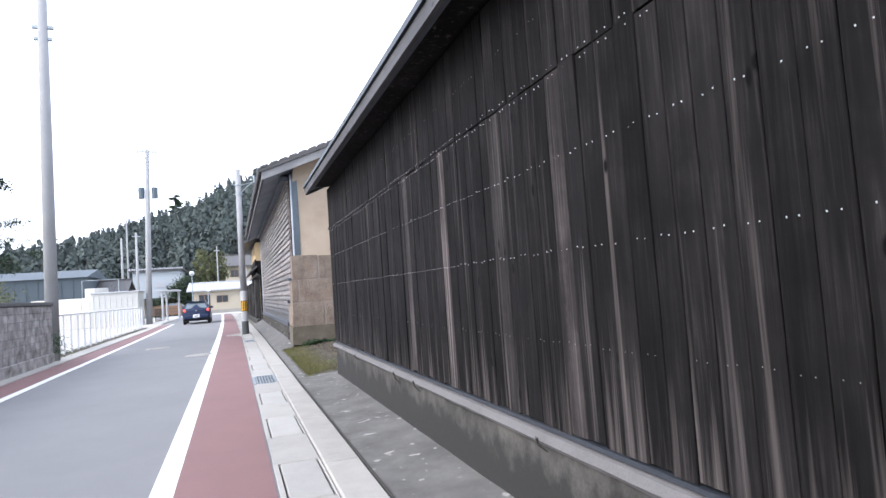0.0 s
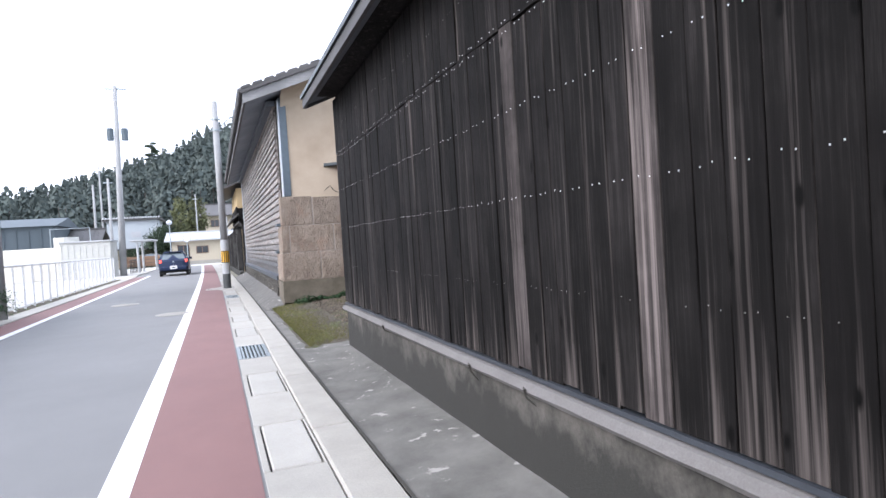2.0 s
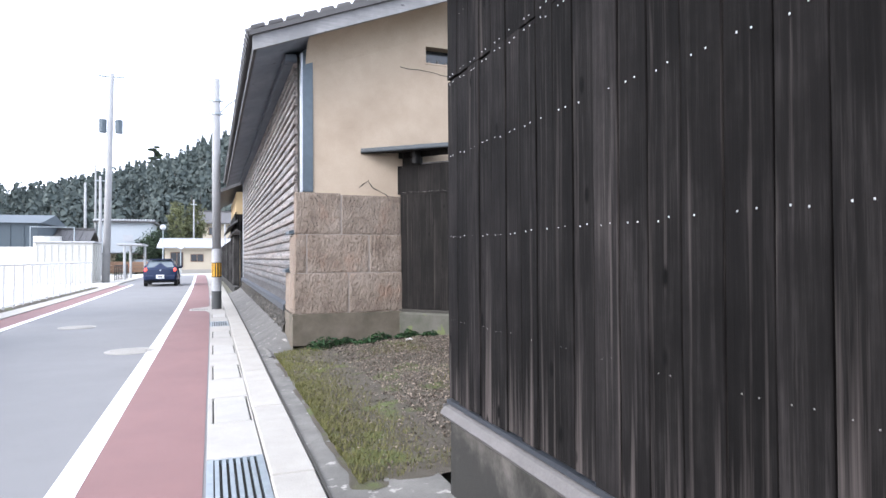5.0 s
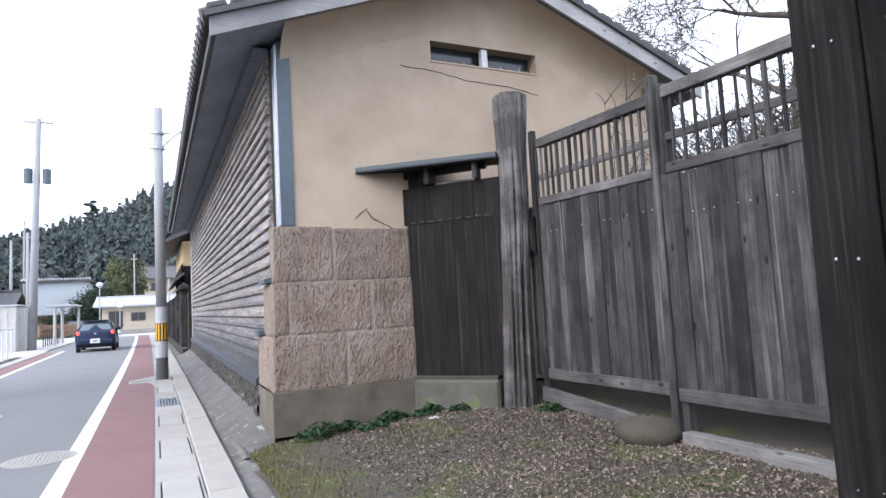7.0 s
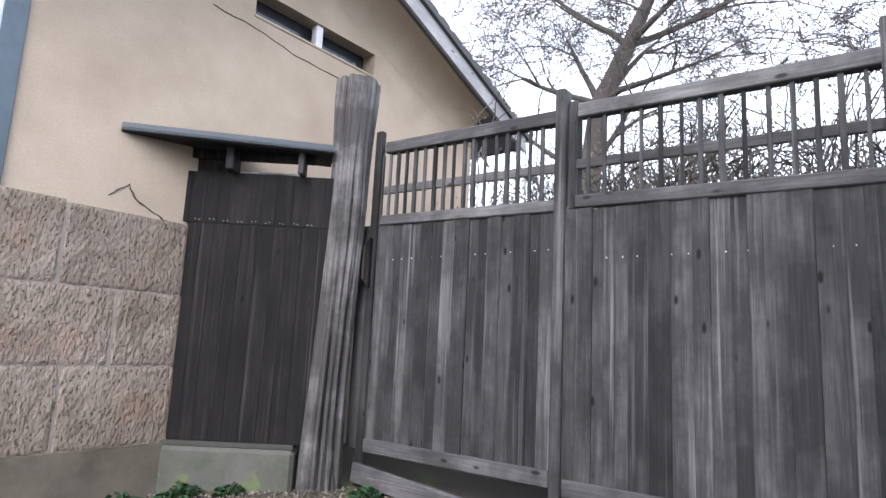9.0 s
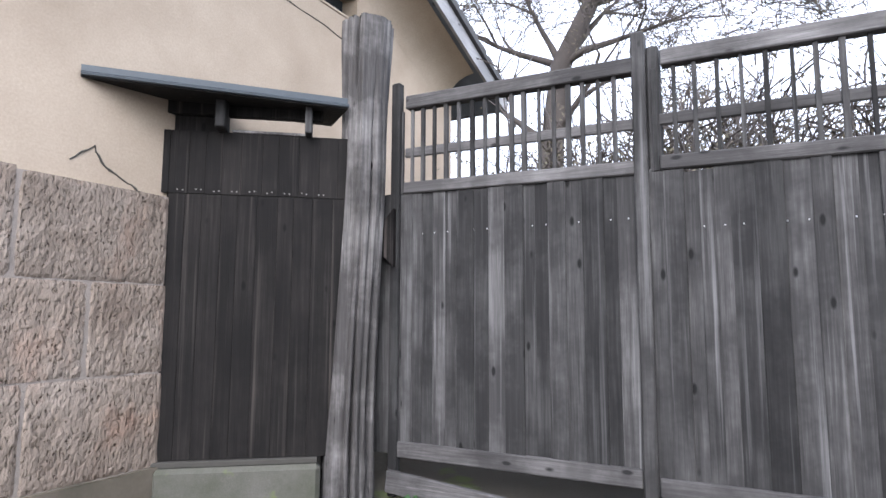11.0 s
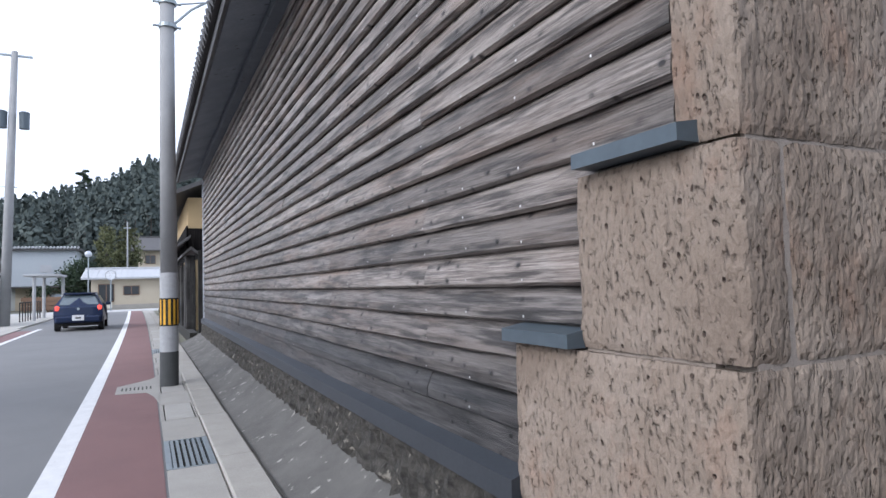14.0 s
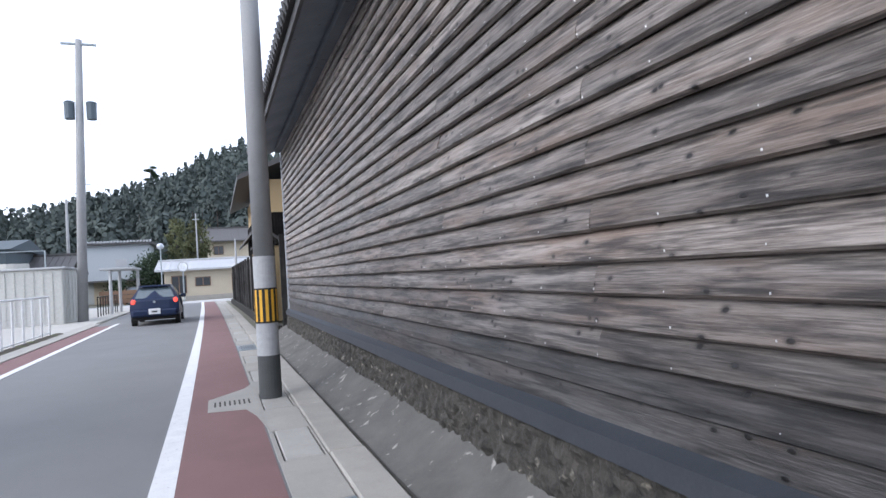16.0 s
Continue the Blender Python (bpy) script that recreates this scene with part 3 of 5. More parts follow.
notch.prism([(-0.2, 15.1), (-0.2, 18.0), (-0.32, 17.62), (-0.6, 17.25), (-0.77, 17.04), (-0.77, 16.3), (-0.36, 16.22), (-0.27, 15.8)], "z", 0.001, 0.009)
solid("gutter_notch", notch, CONCRETE, "concrete patch with drain slits in red lane", "pavement")
slits = thing("drain_slits", "row of narrow drain slits in concrete", "drain")
for i in range(8):
    part("slit", Build().box(-0.7 + i * 0.055, -0.68 + i * 0.055, 16.55, 16.85, 0.006, 0.0105), JOINT, slits)

# manhole covers
for x, y, r in ((-1.38, 8.62, 0.37), (-2.88, 12.85, 0.36)):
    mh = thing("manhole_cover", "round pale cast iron manhole cover in asphalt", "manhole cover", (x, y, 0.001), group="manhole covers")
    part("rim", Build().tube([(0, 0, 0), (0, 0, 0.007)], r, 36), CONCRETE, mh)
    part("lid", Build().tube([(0, 0, 0.004), (0, 0, 0.012)], r * 0.88, 36), CONCRETE_PALE, mh)
    stud = Build()
    for i in range(-6, 7):
        for j in range(-6, 7):
            if math.hypot(i, j) < 6.3:
                stud.box(i * r * 0.125 - 0.012, i * r * 0.125 + 0.012, j * r * 0.125 - 0.012, j * r * 0.125 + 0.012, 0.011, 0.016)
    tagged(part("studs", stud, CONCRETE_PALE, mh), kind="stuff")

# concrete pad along the board wall, apron along the warehouse
pad = Build()
pad.sheet(lambda u, v: (0.515 + 0.685 * u, -16 + 17.55 * v + 0.12 * u * v, 0.012 + 0.065 * u + 0.006 * noise.noise((u * 3, v * 30, 0))), 10, 120)
solid("pad", pad, PAD, "stained grey concrete pad below the board wall", "pavement", smooth=True)
edge = Build()
edge.sheet(lambda u, v: (0.5 + (0.22 + 0.05 * noise.noise((v * 40, 2, 0))) * u, -16 + 23 * v, 0.02 + 0.012 * u + 0.006 * noise.noise((u * 3, v * 60, 5))), 5, 200)
solid("pad_edge", edge, PAD, "rough mortar strip behind the kerb", "pavement", smooth=True)
slot = Build()
slot.sheet(lambda u, v: (0.493 + bend(-14 + 42 * v) + 0.006 * noise.noise((v * 90, 0, 0)) + (0.02 + 0.008 * noise.noise((v * 70, 3, 0))) * u, -14 + 42 * v, 0.034), 1, 260)
solid("kerb_gap", slot, JOINT, "dark gap behind the kerb", "pavement")
apron = Build()
apron.sheet(lambda u, v: (0.515 + bend(7 + 21 * v) * (1 - u) + 0.52 * u, 6.75 + 18.0 * v + 0.55 * u * (1 - v), 0.014 + (0.03 + 0.25 * min(1.0, v * 18.0 / 1.5)) * u ** 1.25 + 0.012 * noise.noise((u * 3, v * 40, 9))), 10, 160)
solid("apron", apron, APRON, "sloping worn concrete apron along the warehouse", "pavement", smooth=True)
ridge = Build()
ridge.sheet(lambda u, v: (0.6 + 0.09 * u + 0.03 * noise.noise((v * 26, 4, 0)) + 0.02 * noise.noise((v * 90, u * 3, 0)), 6.9 + 17.2 * v, 0.045 + 0.04 * math.sin(math.pi * u) * (0.45 + 0.6 * noise.noise((v * 50, 7, 0))) - 0.012), 6, 240)
solid("apron_ridge", ridge, PAD, "broken pale mortar ridge along the apron", "pavement", smooth=True)


def yard_z(x, y):
    s = min(max((x - 0.62) / 3.2, 0.0), 1.2)
    return 0.03 + 0.2 * s + 0.07 * s * max(0.0, min((y - 4) / 3.0, 1.0)) + 0.035 * noise.noise((x * 1.3, y * 1.3, 0)) + 0.015 * noise.noise((x * 5, y * 5, 3))


yard = Build()
yard.sheet(lambda u, v: (0.66 + 14 * u ** 2.0 + 0.05 * noise.noise((v * 20, 1, 0)) * (1 - u), 1.45 + 22 * v ** 2.0, yard_z(0.66 + 14 * u ** 2.0, 1.45 + 22 * v ** 2.0)), 120, 120)
solid("yard", yard, SOIL, "leaf-strewn earth yard with thin moss and grass", "ground", smooth=True)


# ---- the dark board wall ----
BX, BEND, BSTART = 1.165, 1.14, -16.0
board_wall = thing("wall_boards", "long wall of dark weathered upright timber boards", "wall", kind="structure")
core = Build()
core.box(BX + 0.03, 4.0, BSTART, BEND - 0.03, 0.5, 3.16)
core.prism([(0.9, 3.25), (2.6, 4.0), (4.4, 3.22)], "y", BSTART, BEND - 0.03)
part("wall_core", core, DARK_WOOD_V, board_wall)
fnd = Build()
fnd.sheet(lambda u, v: (BX - 0.012 - 0.004 * noise.noise((u * 60, v * 3, 0)), BSTART + (BEND - BSTART) * u, 0.0 + 0.56 * v), 120, 6)
fnd.sheet(lambda u, v: (BX - 0.012 + 2.8 * v, BEND, 0.0 + 0.56 * u), 2, 2)
part("foundation", fnd, BASE_CONC, board_wall, "stained concrete foundation", smooth=True)
led = Build()
led.sheet(lambda u, v: ((BX - 0.055 - 0.006 * noise.noise((u * 80, v, 0)), BX - 0.075 - 0.008 * noise.noise((u * 70, 2, 0)), BX - 0.05, BX + 0.02)[int(round(v * 3))], BSTART + (BEND + 0.01 - BSTART) * u, (0.525, 0.55, 0.59 + 0.004 * noise.noise((u * 50, 5, 0)), 0.605)[int(round(v * 3))]), 160, 3)
led.box(BX - 0.055, BX + 0.05, BEND, BEND + 0.012, 0.525, 0.6)
part("ledge", led, LEDGE, board_wall, "pale crumbling mortar ledge")
part("drip_strip", Build().box(BX - 0.035, BX + 0.02, BSTART, BEND + 0.004, 0.606, 0.628), FLASHING, board_wall, "narrow grey metal strip")


def board_mesh(width, z0, z1, seed, name, material, thick=0.022):
    """An upright board, slightly cupped and out of true, with a worn lower edge."""
    q = random.Random(seed)
    zs = [z0 + 0.012 * q.random(), z0 + (z1 - z0) * 0.33, z0 + (z1 - z0) * 0.7, z1]
    v, f = [], []
    for i, z in enumerate(zs):
        w, d = q.uniform(-0.003, 0.003), q.uniform(-0.003, 0.003)
        c = 0.0025
        v += [(0.004, 0.002 + w, z), (-thick + d + c, 0.002 + w, z), (-thick + d, 0.002 + c + w, z), (-thick + d, width - 0.003 - c + w, z), (-thick + d + c, width - 0.003 + w, z), (0.004, width - 0.003 + w, z)]
    for i in range(3):
        f += [(6 * i + k, 6 * i + k + 1, 6 * i + 7 + k, 6 * i + 6 + k) for k in range(5)]
    f += [(0, 1, 2, 3, 4, 5), tuple(18 + k for k in (5, 4, 3, 2, 1, 0))]
    return Build().add(v, f).mesh(name, material)


widths = (0.138, 0.145, 0.15, 0.16)
low = [[board_mesh(w, 0.63, 2.496, 10 * i + k, "board", DARK_WOOD_V) for k in range(3)] for i, w in enumerate(widths)]
high = [[board_mesh(w, 2.499, 3.2, 50 + 10 * i + k, "board", DARK_WOOD_V) for k in range(2)] for i, w in enumerate(widths)]
bare = [[board_mesh(w, 0.63, 2.496, 90 + 10 * i + k, "board", PALE_WORN_V) for k in range(2)] for i, w in enumerate(widths)]
half_bare = [board_mesh(w, 0.63, 2.496, 130 + i, "board", HALF_WORN_V) for i, w in enumerate(widths)]
BARE_AT = (-3.73, -4.79, -6.5, -8.9)          # bleached boards
HALF_AT = (-0.45, -1.72, -2.45, -5.75, -6.06, -6.78, -7.6, -9.6)
nails, dull = Build(), Build()


def nail_at(b, x, y, z, r=0.005, d=0.006):
    b.add([(x, y - r, z - r), (x, y + r, z - r), (x, y + r, z + r * 1.3), (x, y - r, z + r * 1.3), (x - d, y, z)], [(0, 1, 4), (1, 2, 4), (2, 3, 4), (3, 0, 4)])


y = BEND
k = 0
while y > BSTART + 0.3:
    i = rnd.randrange(4)
    w = widths[i]
    y -= w
    pick = bare[i][k % 2] if any(y <= q < y + w for q in BARE_AT) else half_bare[i] if any(y <= q < y + w for q in HALF_AT) else low[i][k % 3]
    ob = part("board", pick, None, board_wall)
    ob.location = (BX + rnd.uniform(-0.004, 0.004), y, rnd.uniform(-0.01, 0.01))
    ob = part("board", high[i][k % 2], None, board_wall)
    ob.location = (BX + rnd.uniform(-0.003, 0.003), y, 0)
    for z in (2.05, 1.575, 2.472, 2.522, 1.1, 2.84):
        if z in (1.1, 2.84) and rnd.random() < 0.4:
            continue
        for dy in (0.33, 0.66):
            if rnd.random() < 0.06:
                continue
            nail_at(dull if z in (1.1, 2.84) else nails, BX - 0.025, y + w * dy + rnd.uniform(-0.006, 0.006), z + rnd.uniform(-0.007, 0.007), 0.002 if z in (1.1, 2.84) else 0.0027, 0.004)
    k += 1
tagged(part("nails", nails, NAIL, board_wall, "rows of bright nail heads"), kind="stuff")
tagged(part("dull_nails", dull, OLD_NAIL, board_wall, "rows of dull nail heads"), kind="stuff")
for yy, dz in ((-3.03, 0.07), (-3.77, 0.055), (-0.9, 0.03), (-6.2, 0.04)):
    cr = [(BX - 0.082, yy + 0.012, 0.6 - 0.03), (BX - 0.086, yy - 0.004, 0.565), (BX - 0.07, yy + 0.006, 0.53 - dz * 0.3), (BX - 0.024, yy - 0.006, 0.52 - dz)]
    part("ledge_crack", Build().tube(cr, [0.004, 0.009, 0.006, 0.003], 5), JOINT, board_wall, "dark crack through the ledge")
# eave of the board wall
eave = thing("eave_roof", "low projecting timber eave over the board wall", "roof", kind="structure")
EY = BEND + 0.33
ev = Build()
ev.prism([(0.85, 3.21), (1.3, 3.4), (1.3, 3.48), (0.83, 3.27)], "y", BSTART, EY)
part("eave_deck", ev, SOFFIT_GLARE_WOOD, eave)
part("eave_edge", Build().prism([(0.815, 3.175), (0.85, 3.175), (0.85, 3.29), (0.815, 3.29)], "y", BSTART, EY + 0.01), EAVE_BOARD, eave, "grey eave edge board")
part("verge_board", Build().prism([(0.85, 3.17), (1.3, 3.36), (2.6, 3.93), (2.6, 4.07), (1.3, 3.5), (0.85, 3.29)], "y", EY - 0.02, EY + 0.01), EAVE_BOARD, eave, "grey verge board")
top = Build()
top.prism([(0.79, 3.291), (2.6, 4.09), (4.5, 3.29), (4.5, 3.34), (2.6, 4.15), (0.79, 3.341)], "y", BSTART, EY + 0.03)
part("roof_sheet", top, ROOF_METAL, eave)


# ---- the warehouse ----
WX, WY, WEND, RIDGE = 1.075, 7.4, 24.2, 4.0
hall = thing("warehouse", "old plastered storehouse with timber siding and tiled roof", "building")


def gable_z(x):
    return 4.64 + 0.385 * (min(x, 2 * RIDGE - x) - 1.06)


W0, W1, Z0, Z1 = 3.2, 4.89, 4.745, 5.02
NX = (1.16, W0, W1, 6.95)
fv, ff = [], []
ring_o = [(1.16, 0.4), (6.95, 0.4), (6.95, gable_z(6.95)), (RIDGE, gable_z(RIDGE)), (1.16, gable_z(1.16))]
ring_i = [(W0, Z0), (W1, Z0), (W1, Z1), (RIDGE, Z1), (W0, Z1)]
for yy in (WY, WY + 0.24):
    fv += [(x, yy, z) for x, z in ring_o + ring_i]
for i in range(5):
    j = (i + 1) % 5
    ff += [(i, j, 5 + j, 5 + i), (10 + i, 15 + i, 15 + j, 10 + j), (i, 10 + i, 10 + j, j), (5 + i, 5 + j, 15 + j, 15 + i)]
part("front_wall", Build().add(fv, ff), PLASTER, hall, "ochre plaster gable wall with stains")
shell = Build()
shell.box(1.16, 1.3, WY + 0.24, WEND, 0.3, 4.64)
shell.box(6.8, 6.95, WY + 0.24, WEND, 0.0, 4.5)
shell.prism([(1.16, 0.3), (6.95, 0.3), (6.95, gable_z(6.95)), (RIDGE, gable_z(RIDGE)), (1.16, gable_z(1.16))], "y", WEND - 0.15, WEND)
part("side_wall", shell, PLASTER, hall)
win = part("window", Build().box(W0 + 0.02, W1 - 0.02, WY + 0.19, WY + 0.22, Z0, Z1), WINDOW_DARK, hall, "dark slot window")
part("mullion", Build().cbox(4.0, 4.1, WY + 0.03, WY + 0.12, Z0, Z1, 0.01), WHITE_PAINT, win, "peeling white mullion")
for i in range(11):
    x = W0 + 0.08 + i * 0.15
    if abs(x - 4.05) > 0.08:
        h = rnd.uniform(0.04, 0.1)
        part("slat", Build().cbox(x, x + rnd.uniform(0.03, 0.05), WY + 0.1, WY + 0.12, Z0, Z0 + h, 0.003), LOG_WOOD, win, "broken pale slat")
part("sill", Build().cbox(W0 - 0.01, W1 + 0.01, WY - 0.012, WY + 0.1, Z0 - 0.03, Z0, 0.006), PLASTER, win)


def crack(path, r=0.006):
    pts = []
    for (x0, z0), (x1, z1) in zip(path, path[1:]):
        for i in range(4):
            t = i / 4
            pts.append((x0 + (x1 - x0) * t + rnd.uniform(-0.008, 0.008), WY - 0.001, z0 + (z1 - z0) * t + rnd.uniform(-0.008, 0.008)))
    pts.append((path[-1][0], WY - 0.001, path[-1][1]))
    return Build().tube(pts, [r * rnd.uniform(0.5, 1.2) for _ in pts], 5)


part("crack", crack([(2.75, 4.62), (3.2, 4.6), (3.7, 4.52), (4.4, 4.5), (4.9, 4.42)], 0.007), JOINT, hall, "crack in the plaster")
part("crack", crack([(2.05, 2.6), (2.2, 2.72), (2.27, 2.6), (2.45, 2.52), (2.55, 2.47)], 0.009), JOINT, hall, "peeled plaster edge")
# corner trim
part("corner_trim", Build().cbox(1.158, 1.315, WY - 0.02, WY + 0.02, 2.5, 4.72, 0.004), METAL_BLUE, hall, "blue-grey metal corner trim")
part("corner_trim", Build().cbox(1.13, 1.157, WY - 0.02, WY + 0.17, 2.5, 4.68, 0.004), METAL_WHITE, hall, "pale metal corner edge")
part("corner_trim", Build().cbox(1.02, 1.1, WEND, WEND + 0.03, 0.6, 4.55, 0.004), METAL_WHITE, hall, "pale metal end strip")
# chiselled corner stones


def chiselled(x0, x1, y0, y1, z0, z1, seed):
    """A block with rough dressed faces to the street and the yard."""
    g2 = 0.003
    b = Build()

    def rough(p, k):
        return 0.007 * noise.noise((p[0] * 9 + seed, p[1] * 9, p[2] * 6)) + 0.006 * noise.noise((p[0] * 46, p[1] * 46 + seed, p[2] * 19)) - k

    def edge_in(u, v, nu, nv):
        return 0.007 * max(0.0, 1 - min(u, 1 - u) * nu / 1.2) + 0.007 * max(0.0, 1 - min(v, 1 - v) * nv / 1.2)

    nx, ny, nz = max(int((x1 - x0) / 0.022), 4), max(int((y1 - y0) / 0.022), 4), int((z1 - z0) / 0.022)

    def shape(u, w, v):
        p = [x0 + g2 + (x1 - x0 - 2 * g2) * u, y0 + (y1 - y0) * w, z0 + g2 + (z1 - z0 - 2 * g2) * v]
        return p

    def front_pt(u, v):
        p = shape(u, 0, v)
        k = edge_in(u, v, nx, nz)
        p[1] -= rough(p, k)
        if u < 1e-6:
            p[0] += 0.012 + 0.006 * noise.noise((1, p[2] * 20, seed))
        return p

    def side_pt(w, v):
        p = shape(0, w, v)
        k = edge_in(w, v, ny, nz)
        p[0] -= rough(p, k)
        if w < 1e-6:
            q = front_pt(0, v)
            return q
        return p

    b.sheet(front_pt, nx, nz)
    b.sheet(lambda u, v: side_pt(1 - u, v), ny, nz)
    b.sheet(lambda u, v: [x0 + g2 + (x1 - x0 - 2 * g2) * u + (0.012 if u < 0.01 else 0), y0 + 0.012 + (y1 - y0) * v, z1 - g2 - 0.01 * (v < 0.01)], 6, 6)
    b.sheet(lambda u, v: [x1 - g2, y0 + (y1 - y0) * u + 0.01, z0 + g2 + (z1 - z0 - 2 * g2) * v], 4, 4)
    return b


quoin = part("quoin", Build().box(1.07, 2.72, WY - 0.051, WY + 0.05, 0.6, 2.465), MORTAR, hall, "mortared corner of chiselled pink stone blocks")
for x0, y1, z0, z1 in ((1.05, 7.53, 1.83, 2.455), (1.036, 7.98, 1.225, 1.825), (1.018, 8.39, 0.6, 1.22)):
    part("mortar_bed", Build().box(x0, 1.2, WY + 0.052, y1, z0, z1), MORTAR, quoin)
SY = WY - 0.06
for x0, x1, y1, z0, z1 in ((1.03, 1.74, 7.55, 1.84, 2.49), (1.75, 2.73, 7.46, 1.84, 2.47), (1.02, 1.2, 8.0, 1.235, 1.835), (1.205, 2.19, 7.46, 1.235, 1.835), (2.2, 2.74, 7.46, 1.235, 1.835), (1.0, 1.86, 8.41, 0.6, 1.23), (1.865, 2.75, 7.46, 0.6, 1.23)):
    part("stone_block", chiselled(x0, x1, SY, y1, z0, z1, x0 * 10 + z0), STONE, quoin, fix=False)
for z, ya, yb in ((1.235, 7.99, 8.42), (1.845, 7.47, 7.93)):
    part("step_cap", Build().prism([(0.955, z + 0.0), (0.955, z + 0.05), (1.1, z + 0.075), (1.1, z)], "y", ya, yb), METAL_BLUE, hall, "blue-grey metal step cap")
ctop = Build()
ctop.sheet(lambda u, v: (0.99 + 1.8 * u, WY - 0.09 - 0.01 * noise.noise((u * 8, v * 3, 0)), 0.12 + 0.48 * v + 0.012 * noise.noise((u * 7, 2, v))), 40, 8)
ctop.sheet(lambda u, v: (0.99 + 0.012 * noise.noise((u * 9, v * 6, 4)), WY + 1.02 - 1.11 * u, 0.05 + 0.55 * v), 30, 10)
ctop.sheet(lambda u, v: (0.99 + 1.8 * u, WY - 0.09 + 0.1 * v, 0.6), 4, 1)
part("plinth", ctop, STAINED, hall, "mossy stained concrete plinth", smooth=True, fix=False)
rub = Build()
rub.sheet(lambda u, v: (1.0 - 0.05 * abs(noise.noise((u * 110, v * 3.5, 0))) - 0.035 * noise.noise((u * 260, v * 8, 0)) - 0.03 * (1 - v), 8.35 + (WEND - 8.35) * u, 0.1 + 0.48 * v), 520, 14)
part("rubble_base", rub, surface("rubble_stone", (0.1, 0.093, 0.08), (0.012, 0.0115, 0.01), 13.0, 60, 0.95, 1.0, spots=((0.22, 0.205, 0.17), 11.0, 0.64), dist=0.02, amount=1.0), hall, "rough mossy rubble stone base")
part("sill_flashing", Build().prism([(0.962, 0.58), (0.965, 0.68), (1.058, 0.71), (1.09, 0.71), (1.09, 0.55), (1.0, 0.57)], "y", 8.4, WEND), FLASHING, hall, "blue-grey metal sill flashing")
# eaves
ES, EN = WY - 0.53, WEND + 0.7
for s in (0, 1):
    def mx(x):
        return x if not s else 2 * RIDGE - x
    roofp = part("roof", Build().prism([(mx(0.45), 4.515), (mx(RIDGE), 5.88), (mx(RIDGE), 6.02), (mx(0.43), 4.645)], "y", ES + 0.03, EN), SOFFIT_GLARE_WOOD, hall, "dark underside of the eaves")
    bb = Build().prism([(mx(0.38), 4.46), (mx(RIDGE), 5.845), (mx(RIDGE), 6.1), (mx(0.38), 4.715)], "y", ES, ES + 0.04)
    part("barge_board", bb, BARGE, hall, "pale grey barge board")
    part("eave_fascia", Build().prism([(mx(0.40), 4.5), (mx(0.44), 4.5), (mx(0.44), 4.65), (mx(0.40), 4.65)], "y", ES + 0.03, EN), EAVE_BOARD, hall, "grey eave fascia")
    deck = part("tile_deck", Build().prism([(mx(0.34), 4.655), (mx(RIDGE), 6.08), (mx(RIDGE), 6.18), (mx(0.34), 4.725)], "y", ES - 0.05, EN), TILE, hall, "dark grey roof tiles")
    rt = Build().tube([(0, 0, 0), (0.12, 0, 0.048)], 0.07, 8).mesh("round_tile", TILE)
    for i in range(89):
        ob = part("round_tile", rt, None, deck)
        ob.matrix_basis = pose(mx(0.3), ES + 0.08 + i * 0.206, 4.71, 0, 0, 180 * s)
    vt = Build().cbox(-0.11, 0.11, -0.09, 0.1, -0.03, 0.05, 0.02).mesh("verge_tile", TILE)
    for i in range(15):
        x = 0.46 + i * 0.25
        ob = part("verge_tile", vt, None, deck)
        ob.matrix_basis = pose(mx(x), ES + 0.05, 4.8 + (x - 0.46) * 0.386, 0, -21 * (1 if not s else -1), 0)
    row = Build()
    for i in range(88):
        yy = ES + 0.08 + i * 0.206
        prof = ((-0.07, -0.02), (-0.05, 0.05), (0, 0.07), (0.05, 0.05), (0.07, -0.02))
        row.add([(mx(0.4), yy + dy, 4.735 + dz) for dy, dz in prof] + [(mx(RIDGE), yy + dy, 6.15 + dz) for dy, dz in prof], [(k, k + 1, k + 6, k + 5) for k in range(4)] + [(4, 3, 2, 1, 0)])
    ro = part("tile_rows", row, TILE, deck)
    tagged(ro, kind="stuff")
part("ridge", Build().prism([(RIDGE - 0.16, 6.12), (RIDGE + 0.16, 6.12), (RIDGE + 0.1, 6.42), (RIDGE - 0.1, 6.42)], "y", ES - 0.05, EN), TILE, hall, "tiled roof ridge")
part("eave_beam", Build().cbox(0.9, 1.09, WY + 0.1, WEND, 4.55, 4.67, 0.01), SOFFIT_GLARE_WOOD, hall)
for s in (0, 1):
    cove = Build()
    for i in range(7):
        t = i / 6
        for k in range(2):
            x = (1.2, RIDGE)[k]
            zz = 4.54 + 0.385 * (x - 0.4)
            dy, dz = 0.42 * (1 - math.cos(t * math.pi / 2)), -0.4 * (1 - math.sin(t * math.pi / 2))
            cove.v.append((x if not s else 2 * RIDGE - x, WY - 0.004 - dy, zz + dz - 0.06))
    for i in range(6):
        cove.f.append((2 * i, 2 * i + 1, 2 * i + 3, 2 * i + 2))
    part("plaster_cove", cove, PLASTER, hall, "curved plaster cove under the gable eave", smooth=True)

# lap siding
siding = part("siding", Build().box(1.1, 1.15, 8.38, WEND, 0.58, 4.66).box(1.1, 1.15, WY + 0.15, 8.38, 1.9, 4.66).box(1.1, 1.15, 8.0, 8.38, 1.26, 1.9), JOINT, hall, "weathered horizontal lap boards")
ROW = 0.1515


